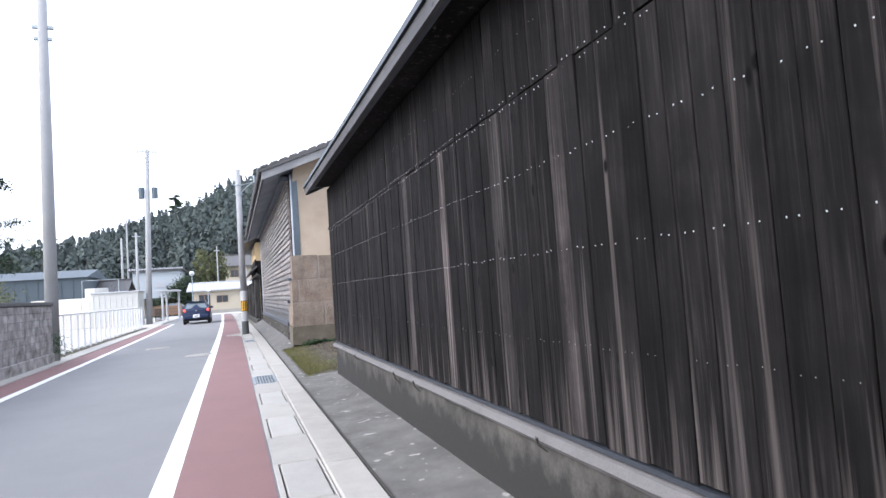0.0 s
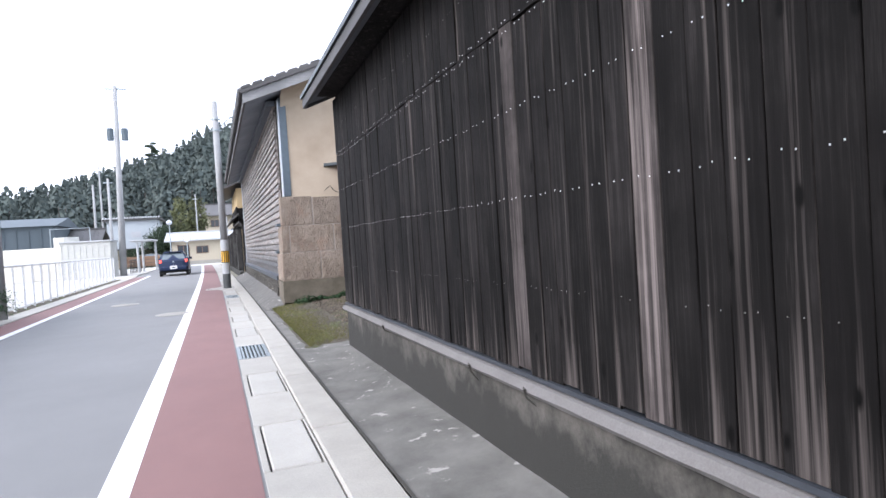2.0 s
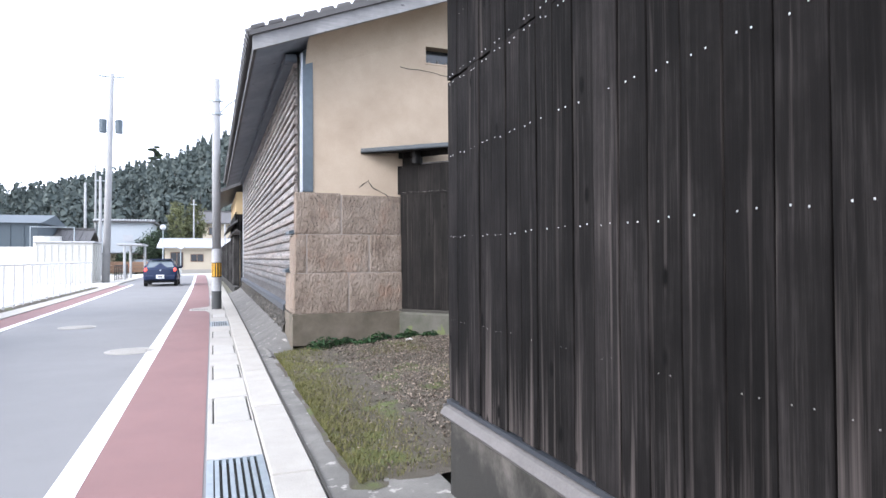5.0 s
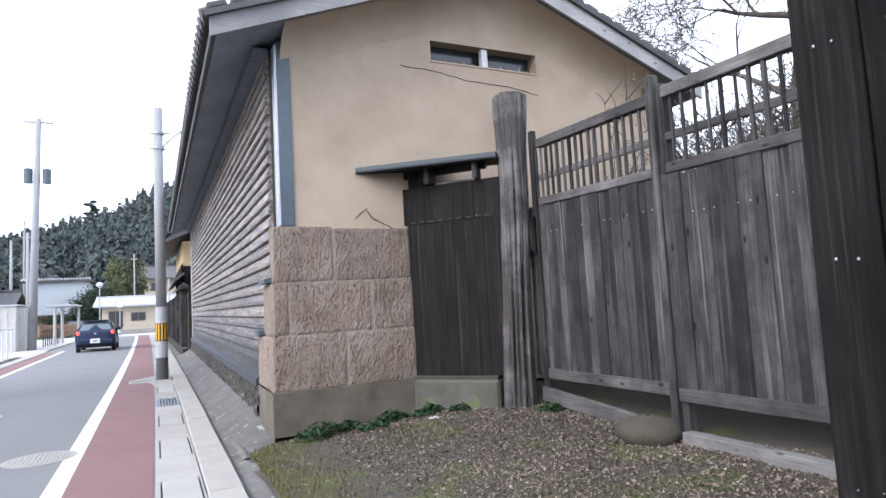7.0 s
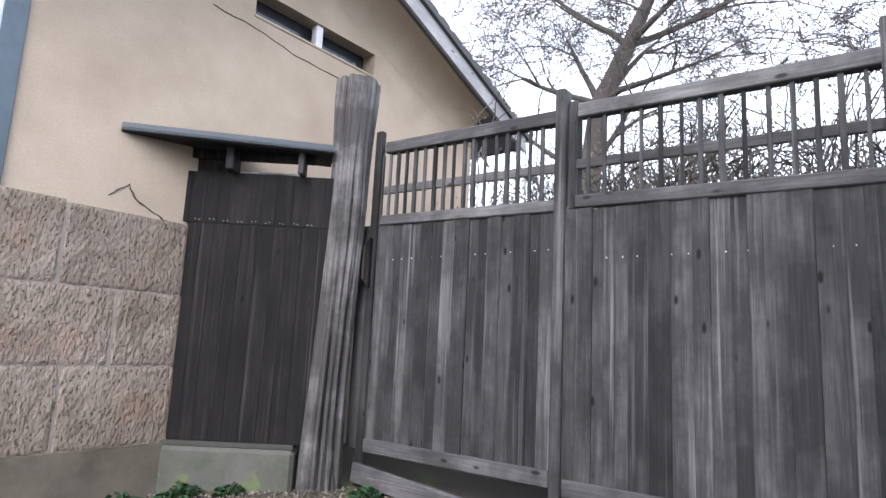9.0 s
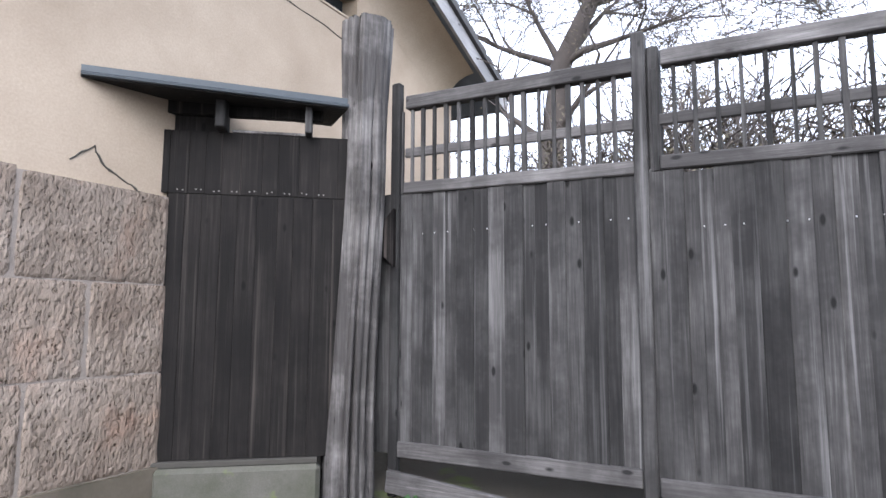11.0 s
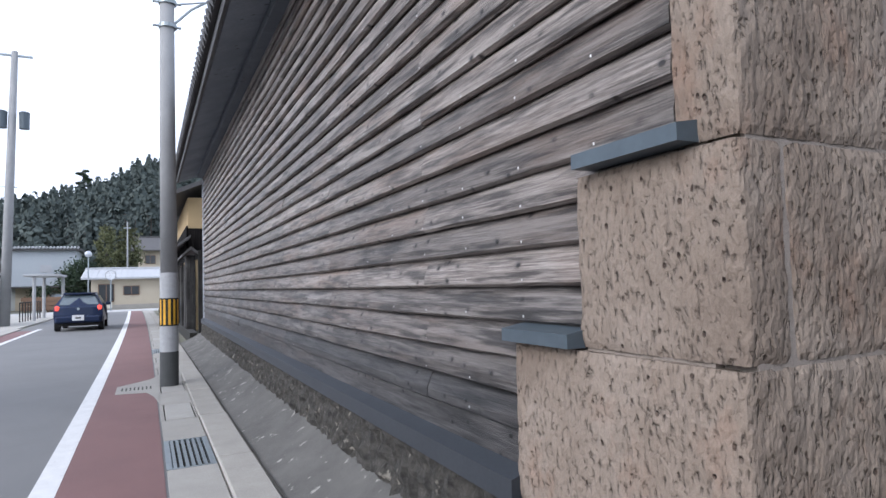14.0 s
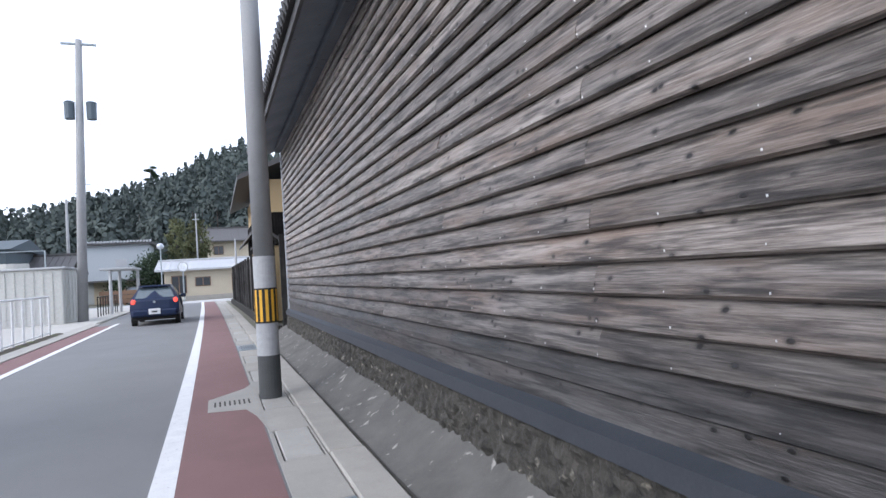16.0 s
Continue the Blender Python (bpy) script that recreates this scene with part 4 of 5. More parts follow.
def lap_mesh(length, seed, material=SIDING_WOOD):
    q = random.Random(seed)
    n = 5
    v, f = [], []
    for i in range(n + 1):
        yy = length * i / n
        d, e, t = q.uniform(-0.004, 0.004), q.uniform(-0.004, 0.005), q.uniform(-0.003, 0.003)
        v += [(0.028, yy, 0.012 + t), (-0.014 + d, yy, 0.0 + t), (-0.035 + d, yy, 0.013 + t), (-0.034 + d * 0.6, yy, 0.06), (-0.016 + 0.5 * e, yy, 0.115), (0.02 + e, yy, ROW + 0.02)]
    for i in range(n):
        f += [(6 * i + k, 6 * i + (k + 1) % 6, 6 * i + 6 + (k + 1) % 6, 6 * i + 6 + k) for k in range(6)]
    f += [(0, 1, 2, 3, 4, 5), tuple(6 * n + k for k in (5, 4, 3, 2, 1, 0))]
    return Build().add(v, f).mesh("lap_board", material)


laps = [lap_mesh(3.894, s) for s in range(6)]
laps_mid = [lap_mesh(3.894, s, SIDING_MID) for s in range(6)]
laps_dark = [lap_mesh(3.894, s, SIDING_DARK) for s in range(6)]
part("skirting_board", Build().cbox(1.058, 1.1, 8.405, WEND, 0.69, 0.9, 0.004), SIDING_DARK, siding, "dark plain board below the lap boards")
snails = Build()
for r in range(25):
    z = 0.845 + r * ROW
    ya = 8.405 if z < 1.14 else 8.0 if z < 1.74 else 7.555
    first = 9.36 - 3.9 - (1.95 if r % 2 else 0)
    a = first
    while a < WEND:
        b = a + 3.9
        lo, hi = max(a, ya), min(b, WEND)
        if hi - lo > 0.05:
            if hi - lo > 3.88:
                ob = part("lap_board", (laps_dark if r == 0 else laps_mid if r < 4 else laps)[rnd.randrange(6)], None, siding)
                ob.location = (WX + rnd.uniform(-0.002, 0.002), lo + 0.002, z + rnd.uniform(-0.004, 0.004))
            else:
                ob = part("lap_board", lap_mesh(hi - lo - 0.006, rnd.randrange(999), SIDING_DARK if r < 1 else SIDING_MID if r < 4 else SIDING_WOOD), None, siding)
                ob.location = (WX + rnd.uniform(-0.002, 0.002), lo + 0.003, z)
        a = b
    yy = 7.9
    while yy < WEND:
        if yy > ya + 0.05:
            nail_at(snails, WX - 0.034, yy + rnd.uniform(-0.015, 0.015), z + 0.03 + rnd.uniform(-0.006, 0.006), 0.0045, 0.004)
        yy += 0.487
tagged(part("nails", snails, NAIL, siding, "bright nail heads in the siding"), kind="stuff")


# ---- side door between the stone corner and the log post ----
door = thing("side_door", "dark weathered board door beside the stone corner", "door", (2.74, 7.37, 0), -49.9)
part("door_sill", Build().cbox(-0.03, 1.1, -0.05, 0.12, 0.585, 0.625, 0.006), JOINT, door)
u = 0.0
while u < 1.2:
    w = rnd.choice((0.115, 0.135, 0.15))
    q = rnd.uniform(-0.0015, 0.0015)
    part("board", Build().cbox(u + 0.0005, u + w - 0.0005, -0.012 + q, 0.02, 0.628, 2.5, 0.002), DOOR_WOOD, door)
    u += w
u = -0.12
while u < 1.2:
    w = rnd.choice((0.115, 0.135, 0.15))
    part("board", Build().cbox(u + 0.0005, u + w - 0.0005, -0.013 + rnd.uniform(-0.0015, 0.0015), 0.02, 2.503, 2.97, 0.002), DOOR_WOOD, door)
    u += w
dn = Build()
for i in range(9):
    for dx in (0, 0.035):
        x, z = 0.06 + i * 0.125 + dx, 2.53 + rnd.uniform(-0.006, 0.006)
        dn.box(x - 0.005, x + 0.005, -0.018, -0.012, z - 0.004, z + 0.004)
tagged(part("nails", dn, OLD_NAIL, door), kind="stuff")
part("bracket", Build().cbox(0.32, 0.39, -0.16, 0.06, 2.97, 3.2, 0.008), GREY_WOOD_V, door)
part("bracket", Build().cbox(0.95, 1.0, -0.12, 0.06, 2.97, 3.2, 0.008), GREY_WOOD_V, door)
part("lintel", Build().cbox(-0.2, 1.08, 0.0, 0.06, 3.1, 3.2, 0.006), DOOR_WOOD, door)
part("pale_batten", Build().cbox(0.42, 0.98, -0.02, 0.03, 2.972, 2.992, 0.003), LOG_WOOD, door, "pale strip of light timber")
part("back_board", Build().box(-0.2, 0.36, 0.05, 0.08, 2.9, 3.3).box(-0.11, 1.2, 0.022, 0.05, 0.62, 2.96), DOOR_WOOD, door)
stp = part("step", Build().cbox(0.0, 1.12, -0.09, 0.3, 0.1, 0.585, 0.03), STEP, door, "grey concrete door step with moss")
roof = thing("door_roof", "small dark metal pent roof over the door", "roof", kind="structure")
A, B, C, D = (2.08, 7.395, 3.17), (3.46, 6.33, 3.19), (3.86, 6.83, 3.25), (3.15, 7.395, 3.25)
rf2 = Build().add([A, B, C, D] + [(x, y, z + 0.06) for x, y, z in (A, B, C, D)], [(3, 2, 1, 0), (4, 5, 6, 7), (0, 1, 5, 4), (1, 2, 6, 5), (2, 3, 7, 6), (3, 0, 4, 7)])
part("roof_sheet", rf2, ROOF_METAL, roof)
UA = [(x, y, z - 0.004) for x, y, z in (A, B, C, D)]
part("underside", Build().add(UA + [(x, y, z - 0.02) for x, y, z in UA], [(3, 2, 1, 0), (4, 5, 6, 7), (0, 1, 5, 4), (1, 2, 6, 5), (2, 3, 7, 6), (3, 0, 4, 7)]), DOOR_WOOD, roof, "dark board underside")
part("front_lip", Build().tube([(A[0], A[1] - 0.01, A[2]), (B[0], B[1] - 0.01, B[2])], 0.016, 6), ROOF_METAL, roof)
part("edge_flashing", Build().tube([(D[0] - 0.2, D[1] - 0.1, D[2] + 0.05), (C[0] - 0.06, C[1] - 0.1, C[2] + 0.05)], 0.018, 6), ROOF_METAL, roof)

# log post
post = thing("log_post", "thick grey weathered log post with split grain", "post", (3.69, 6.36, 0))
lg = Build()


def log_pt(u, v):
    a = 2 * math.pi * u
    z = 0.2 + 3.74 * v
    r = 0.165 + 0.035 * math.exp(-((v - 1) / 0.14) ** 2) + 0.03 * math.exp(-(v / 0.18) ** 2)
    ca, sa = math.cos(a), math.sin(a)
    r += 0.02 * noise.noise((ca * 3.2, sa * 3.2, z * 0.5)) + 0.014 * noise.noise((ca * 7, sa * 7, z * 0.7)) - 0.24 * max(0.0, noise.noise((ca * 6, sa * 6, z * 0.35)) - 0.17)
    if v < 0.06:
        r -= 0.05 * max(0, noise.noise((ca * 4, sa * 4, 8)))
    return (r * ca + 0.07 * (v - 0.7), r * sa - 0.06 * (v - 0.7) + 0.03 * noise.noise((z * 0.6, 0, 0)), z)


lg.sheet(log_pt, 120, 60)
part("trunk", lg, LOG_WOOD, post, smooth=True)
topv = [log_pt(i / 36, 1) for i in range(36)]
part("top", Build().add(topv + [(0, 0, 3.955)], [(i, (i + 1) % 36, 36) for i in range(36)]), GREY_WOOD_V, post, "dark cut top of the log")

# lattice fence
fence = thing("timber_fence", "tall grey weathered board fence with lattice top", "fence")


def fx(y):
    return 3.905 + (6.3 - y) * 0.02


def post_at(y, z0, z1):
    """Two squared posts side by side, the second a little lower and set back."""
    x = fx(y)
    part("post", Build().cbox(x - 0.065, x + 0.05, y - 0.085, y, z0, z1, 0.012), GREY_WOOD_V, fence)
    part("post", Build().cbox(x - 0.02, x + 0.08, y - 0.165, y - 0.088, z0, z1 - 0.1, 0.012), GREY_WOOD_V, fence)


for y, z1 in ((4.345, 3.47), (2.36, 3.45)):
    post_at(y, 0.2, z1)
part("post", Build().cbox(3.84, 3.91, 6.12, 6.2, 0.3, 3.47, 0.01), GREY_WOOD_V, fence)
part("bracket", Build().prism([(6.14, 2.0), (6.24, 2.1), (6.24, 2.35), (6.14, 2.45)], "x", 3.8, 3.85), DARK_WOOD_V, fence)
for ya, yb, off in ((6.16, 4.35, -0.03), (4.25, 2.37, -0.06), (2.26, 1.16, -0.05)):
    xa, xb = fx(ya), fx(yb)
    turn = math.degrees(math.atan2(-(xb - xa), yb - ya))
    L = ya - yb

    def rail(name, z0, z1, d, c=0.008, y0=0.0, y1=None, tilt=0.0):
        ob = part(name, Build().cbox(-d, d * 0.6, y0, L if y1 is None else y1, z0, z1, c), GREY_WOOD_Y, fence)
        ob.matrix_basis = Matrix.Translation((xb, yb, off)) @ Matrix.Rotation(math.atan2(-(xa - xb), L), 4, "Z") @ Matrix.Rotation(tilt, 4, "X")
        return ob
    rail("top_rail", 3.23, 3.335, 0.06, tilt=0.026)
    rail("middle_rail", 2.86, 2.935, 0.02, tilt=0.02)
    rail("lower_rail", 2.56, 2.65, 0.045, tilt=0.024)
    rail("bottom_rail", 0.62, 0.735, 0.05, tilt=-0.004)
    y = ya - 0.04
    while y > yb + 0.05:
        h = rnd.uniform(0.011, 0.018)
        x = fx(y) - 0.02
        part("baluster", Build().cbox(x - h, x + h, y - h, y + h, 2.6 + off, 3.27 + off, 0.003), GREY_WOOD_V, fence)
        y -= rnd.uniform(0.09, 0.115) if ya > 5 else rnd.uniform(0.115, 0.14)
    y = ya + 0.05
    while y > yb - 0.04:
        w = min(rnd.choice((0.085, 0.1, 0.12, 0.14)), y - yb + 0.1)
        x = fx(y - w / 2)
        q = rnd.choice((-0.009, 0.0, 0.008))
        part("board", Build().cbox(x - 0.022 + q, x + 0.002 + q, y - w - 0.006, y + 0.0, 0.63 + off, 2.6 + off - rnd.random() ** 3 * 0.02, 0.005), GREY_WOOD_V, fence)
        y -= w
part("board", Build().cbox(3.872, 3.896, 6.205, 6.35, 0.6, 2.58, 0.005), GREY_WOOD_V, fence)
fn = Build()
for i in range(36):
    y = 6.15 - i * 0.11 + rnd.uniform(-0.01, 0.01)
    nail_at(fn, fx(y) - 0.026, y, 2.25 - 0.08 * (y < 4.3), 0.004, 0.005)
tagged(part("nails", fn, NAIL, fence), kind="stuff")
plank = thing("ground_plank", "weathered plank lying below the fence", "plank", (3.86, 6.2, 0), group="ground planks")
part("board", Build().cbox(-0.02, 0.03, -1.7, 0.0, 0.34, 0.5, 0.006), GREY_WOOD_Y, plank)
plank.matrix_world = Matrix.Translation((3.82, 6.22, 0.0)) @ Matrix.Rotation(radians(4.6), 4, "X") @ Matrix.Rotation(radians(1.5), 4, "Z")
plank2 = thing("ground_plank", "pale squared beam lying below the fence", "plank", (3.84, 4.16, 0), group="ground planks")
part("board", Build().cbox(-0.04, 0.08, -2.9, 0.0, 0.2, 0.325, 0.008), PALE_BEAM, plank2)
bould = Build()
bould.sheet(lambda u, v: ((0.27 + 0.05 * noise.noise((math.cos(6.283 * u) * 1.5, math.sin(6.283 * u) * 1.5, v * 2))) * math.sin(math.pi * (0.02 + 0.98 * v)) * math.cos(6.283 * u), (0.3 + 0.05 * noise.noise((math.cos(6.283 * u) * 1.5, math.sin(6.283 * u) * 1.5, v * 2 + 7))) * math.sin(math.pi * (0.02 + 0.98 * v)) * math.sin(6.283 * u), 0.15 * math.cos(math.pi * v) ** 1), 22, 12)
bo = solid("boulder", bould, surface("boulder_stone", (0.085, 0.072, 0.055), (0.035, 0.036, 0.022), 5, 50, 0.95, 0.6), "mossy brown boulder under the fence post", "stone", kind="", smooth=True)
bo.location = (3.76, 4.5, 0.27)

# yard litter and plants
lit = Build()
for _ in range(34000):
    x, y = 0.75 + 3.4 * rnd.random() ** 0.8, 1.6 + 5.7 * rnd.random()
    if x < 1.5 and rnd.random() < 0.75 or (x > 2.7 and y > 7.5 - (x - 2.7) * 1.2):
        continue
    z = yard_z(x, y) + 0.006
    a, s, t = rnd.uniform(0, 6.28), rnd.uniform(0.005, 0.013) + 0.012 * rnd.random() ** 5, rnd.uniform(-0.008, 0.012)
    ca, sa = math.cos(a), math.sin(a)
    lit.add([(x - s * ca, y - s * sa, z), (x + 0.5 * s * sa, y - 0.5 * s * ca, z + 0.008 + t), (x + s * ca, y + s * sa, z + 0.004), (x - 0.5 * s * sa, y + 0.5 * s * ca, z + 0.01 - t)], [(0, 1, 2), (0, 2, 3)])
solid("leaf_litter", lit, LEAF_LITTER, "scattered dry brown leaves on the yard", "leaves", kind="stuff", fix=False)
gr = Build()
for _ in range(70000):
    x, y = 0.7 + 3.2 * rnd.random() ** 1.4, 1.55 + 5.7 * rnd.random()
    if noise.noise((x * 0.9, y * 0.9, 5)) + 0.5 * (1.7 - x) < rnd.uniform(-0.25, 0.75):
        continue
    z = yard_z(x, y)
    a, h, w = rnd.uniform(0, 6.28), rnd.uniform(0.015, 0.05), 0.0025
    ca, sa = math.cos(a), math.sin(a)
    gr.add([(x - w * sa, y + w * ca, z), (x + w * sa, y - w * ca, z), (x + ca * h * 0.6, y + sa * h * 0.6, z + h)], [(0, 1, 2)])
solid("grass", gr, GRASS, "thin short yellow-green grass on the yard", "grass", kind="stuff", fix=False)


def weed_clump(x, y, r, h, n, mat, name, label):
    b = Build()
    for _ in range(n):
        a, d = rnd.uniform(0, 6.28), r * math.sqrt(rnd.random())
        px, py = x + d * math.cos(a), y + d * math.sin(a) * 0.6
        pz = yard_z(px, py) + h * rnd.random() * (1 - d / r * 0.6)
        s, t, e = rnd.uniform(0.012, 0.035), rnd.uniform(0, 6.28), rnd.uniform(-0.02, 0.03)
        b.add([(px - s * math.cos(t), py - s * math.sin(t), pz), (px + s * 0.5 * math.sin(t), py - s * 0.5 * math.cos(t), pz + e), (px + s * math.cos(t), py + s * math.sin(t), pz + 0.5 * e), (px - s * 0.5 * math.sin(t), py + s * 0.5 * math.cos(t), pz - e * 0.3)], [(0, 1, 2), (0, 2, 3)])
    ob = thing(name, label, "plant", group="yard weeds")
    part("leaves", b, mat, ob, fix=False)


for x, y, r, h in ((1.45, 7.1, 0.28, 0.2), (1.75, 7.15, 0.16, 0.12), (2.3, 7.12, 0.2, 0.13), (2.75, 7.05, 0.22, 0.14), (3.05, 6.8, 0.15, 0.1), (2.0, 6.9, 0.18, 0.07), (3.75, 5.9, 0.2, 0.09)):
    weed_clump(x, y, r, h, int(1600 * r), WEED, "weed_clump", "low dark green weeds at the wall foot")
scrap = Build()
scrap.sheet(lambda u, v: (2.62 + 0.11 * u + 0.02 * noise.noise((u * 3, v * 3, 0)), 6.72 + 0.07 * v, yard_z(2.6, 6.7) + 0.02 + 0.03 * noise.noise((u * 4, v * 4, 6))), 8, 6)
solid("paper_scrap", scrap, WHITE_PAINT, "crumpled white paper scrap on the leaves", "litter", kind="")


# ---- trees ----
def limb(b, start, way, length, radius, depth, twigs, spread, q, droop=0.0):
    radius = max(radius, 0.009)
    pts, radii, p, d = [Vector(start)], [radius], Vector(start), Vector(way).normalized()
    n = 4
    for i in range(n):
        d = (d + Vector((q.uniform(-1, 1), q.uniform(-1, 1), q.uniform(-0.8, 0.8) - droop)) * 0.26).normalized()
        p = p + d * length / n
        pts.append(p)
        radii.append(radius * (1 - 0.16 * (i + 1)))
    if any(o.x < 4.4 or (o.y > 6.9 and o.x < 7.4) for o in pts):    # keeps inside the garden
        return
    b.tube([tuple(x) for x in pts], radii, 6 if radius > 0.02 else 3, False)
    if depth:
        for _ in range(q.choice((3, 3, 4))):
            k = q.randrange(2, n + 1)
            nd = (d + Vector((q.uniform(-1, 1), q.uniform(-1, 1), q.uniform(-0.6, 0.7))) * spread).normalized()
            limb(b, pts[k], nd, length * q.uniform(0.6, 0.8), radii[k] * 0.7, depth - 1, twigs, spread, q, droop)
    else:
        twigs.append((pts[-1], d))
        twigs.append((pts[2], d))


def leaf_tuft(b, p, r, n, size, q, flat=1.0):
    for _ in range(n):
        o = Vector((q.gauss(0, r), q.gauss(0, r), q.gauss(0, r * flat)))
        c = p + o
        e = Vector((q.uniform(-1, 1), q.uniform(-1, 1), q.uniform(-1, 1))).normalized() * size * q.uniform(0.6, 1.3)
        f = e.cross(Vector((q.uniform(-1, 1), q.uniform(-1, 1), q.uniform(-1, 1)))).normalized() * size * 0.35
        b.add([c - e, c + f, c + e, c - f], [(0, 1, 2, 3)])


q = random.Random(21)
yt = thing("garden_tree", "old leaning tree with fine bare twigs behind fence", "tree", (0, 0, 0))
tb, tw = Build(), []
stem = [(11.15, 7.75, 0.1), (11.05, 7.6, 2.6), (11.0, 7.42, 5.0), (11.0, 7.22, 6.5), (11.0, 6.62, 7.6), (11.1, 6.0, 9.0)]
tb.tube(stem, [0.3, 0.26, 0.23, 0.2, 0.16, 0.1], 10, False)
for k, way, ln in ((2, (-0.3, 0.8, 0.5), 2.4), (2, (-0.5, -0.8, 0.5), 2.6), (3, (-0.2, 0.9, 0.4), 2.6), (3, (0.1, 0.5, 0.9), 2.4), (3, (-0.3, -0.9, 0.3), 2.8), (3, (0.3, -0.8, 0.6), 2.6),
                   (4, (-0.2, 0.6, 0.8), 2.4), (4, (0.2, -0.9, 0.2), 3.0), (4, (-0.4, -0.7, 0.5), 2.8), (4, (0.4, 0.3, 0.9), 2.2), (5, (0.0, -0.8, 0.5), 2.8), (5, (0.1, 0.7, 0.5), 2.6), (5, (0.0, -0.1, 1.0), 2.4)):
    limb(tb, stem[k], way, ln * 0.72, 0.08, 5, tw, 0.95, q, 0.12)
part("trunk", tb, BARK, yt, smooth=True, fix=False)
lf = Build()
for p, d in tw:
    if q.random() < 0.35:
        leaf_tuft(lf, p, 0.12, 6, 0.03, q)
part("leaves", lf, DRY_LEAF, yt, fix=False)
for x, y, h, n in ((5.5, 5.3, 4.0, 60), (5.5, 4.3, 4.2, 60), (5.7, 3.3, 4.3, 60), (5.9, 2.3, 4.2, 60), (6.8, 4.6, 4.4, 40), (7.0, 2.8, 4.6, 40), (9.0, 6.6, 4.2, 60)):
    sh = thing("garden_shrub", "tangled twiggy shrub behind the board fence", "shrub", group="garden shrubs")
    sb, sw = Build(), []
    for _ in range(12):
        limb(sb, (x, y, 0.1), (q.uniform(-0.4, 0.4), q.uniform(-0.4, 0.4), 1), h * 0.36, 0.028, 4, sw, 0.8, q)
    tagged(part("branch_tangle", sb, BARK, sh, fix=False), kind="stuff")
    sl = Build()
    for p, d in sw:
        if q.random() < 0.5 and p.x > 4.8:
            leaf_tuft(sl, p, 0.13, 7, 0.026, q)
    part("leaves", sl, DRY_LEAF, sh, fix=False)


def pine(name, label, base, height, seed, pads, spread, size, mat=None):
    q = random.Random(seed)
    ob = thing(name, label, "tree")
    b, lv = Build(), Build()
    x, y, z = base
    b.tube([(x, y, z), (x + 0.02 * height, y, z + height * 0.5), (x - 0.01 * height, y, z + height)], [0.03 * height, 0.02 * height, 0.006 * height], 8)
    for i in range(pads):
        t = 0.35 + 0.65 * (i + q.random()) / pads
        a, rr = q.uniform(0, 6.28), spread * (1.25 - t) * q.uniform(0.4, 1.0)
        c = Vector((x + rr * math.cos(a), y + rr * math.sin(a), z + height * t))
        b.tube([(x, y, z + height * (t - 0.05)), tuple(c)], [0.008 * height, 0.003 * height], 4, False)
        for _ in range(5):
            leaf_tuft(lv, c + Vector((q.gauss(0, 0.15 * spread), q.gauss(0, 0.15 * spread), q.gauss(0, 0.012 * height))), 0.09 * spread, 90, size, q, 0.4)
    part("trunk", b, BARK, ob, smooth=True)
    part("crown", lv, mat or PINE_LEAF, ob, fix=False)


pine("pine_tree", "dark green garden pine behind the block wall", (-9.1, 14.2, 0.0), 7.4, 3, 44, 2.3, 0.07)


# ---- near utility pole ----
pole = thing("utility_pole", "grey concrete utility pole with warning band", "utility pole", (-0.04, 16.78, 0))
part("shaft", Build().tube([(0, 0, 1.75), (-0.01, 0, 4), (-0.01, 0, 6.75)], [0.125, 0.115, 0.105], 20), POLE_CONC, pole, smooth=True)
part("sleeve", Build().tube([(0, 0, 0.53), (0, 0, 1.755)], 0.134, 24), POLE_GREY, pole, "pale grey sleeve")
part("foot_sleeve", Build().tube([(0, 0, -0.1), (0, 0, 0.53)], 0.136, 24), POLE_DARK, pole, "dark grey foot sleeve")
band = part("warning_band", Build().tube([(0, 0, 0.93), (0, 0, 1.36)], 0.139, 28), BLACK, pole, "black band with yellow stripes")
for k in range(12):
    a = 2 * math.pi * k / 12
    v = []
    for da in (-0.13, 0.13):
        for z in (0.95, 1.34):
            v.append((0.1415 * math.cos(a + da), 0.1415 * math.sin(a + da), z))
    part("stripe", Build().add(v, [(0, 2, 3, 1)]), YELLOW, band, fix=False)
for z in (5.72, 6.11):
    part("clamp", Build().tube([(0, 0, z - 0.03), (0, 0, z + 0.03)], 0.135, 16), GALV, pole)
    part("bolt", Build().tube([(-0.22, 0, z), (0.2, 0, z)], 0.018, 6), GALV, pole)
part("lamp_arm", Build().tube([(0.1, 0, 5.78), (0.35, -0.02, 6.05), (0.6, -0.03, 6.22)], 0.02, 6).tube([(0.1, 0, 6.1), (0.55, -0.03, 6.2)], 0.014, 6), GALV, pole)
part("lamp", Build().tube([(0.62, -0.03, 6.2), (0.62, -0.03, 6.5)], [0.035, 0.03], 8), GALV, pole)


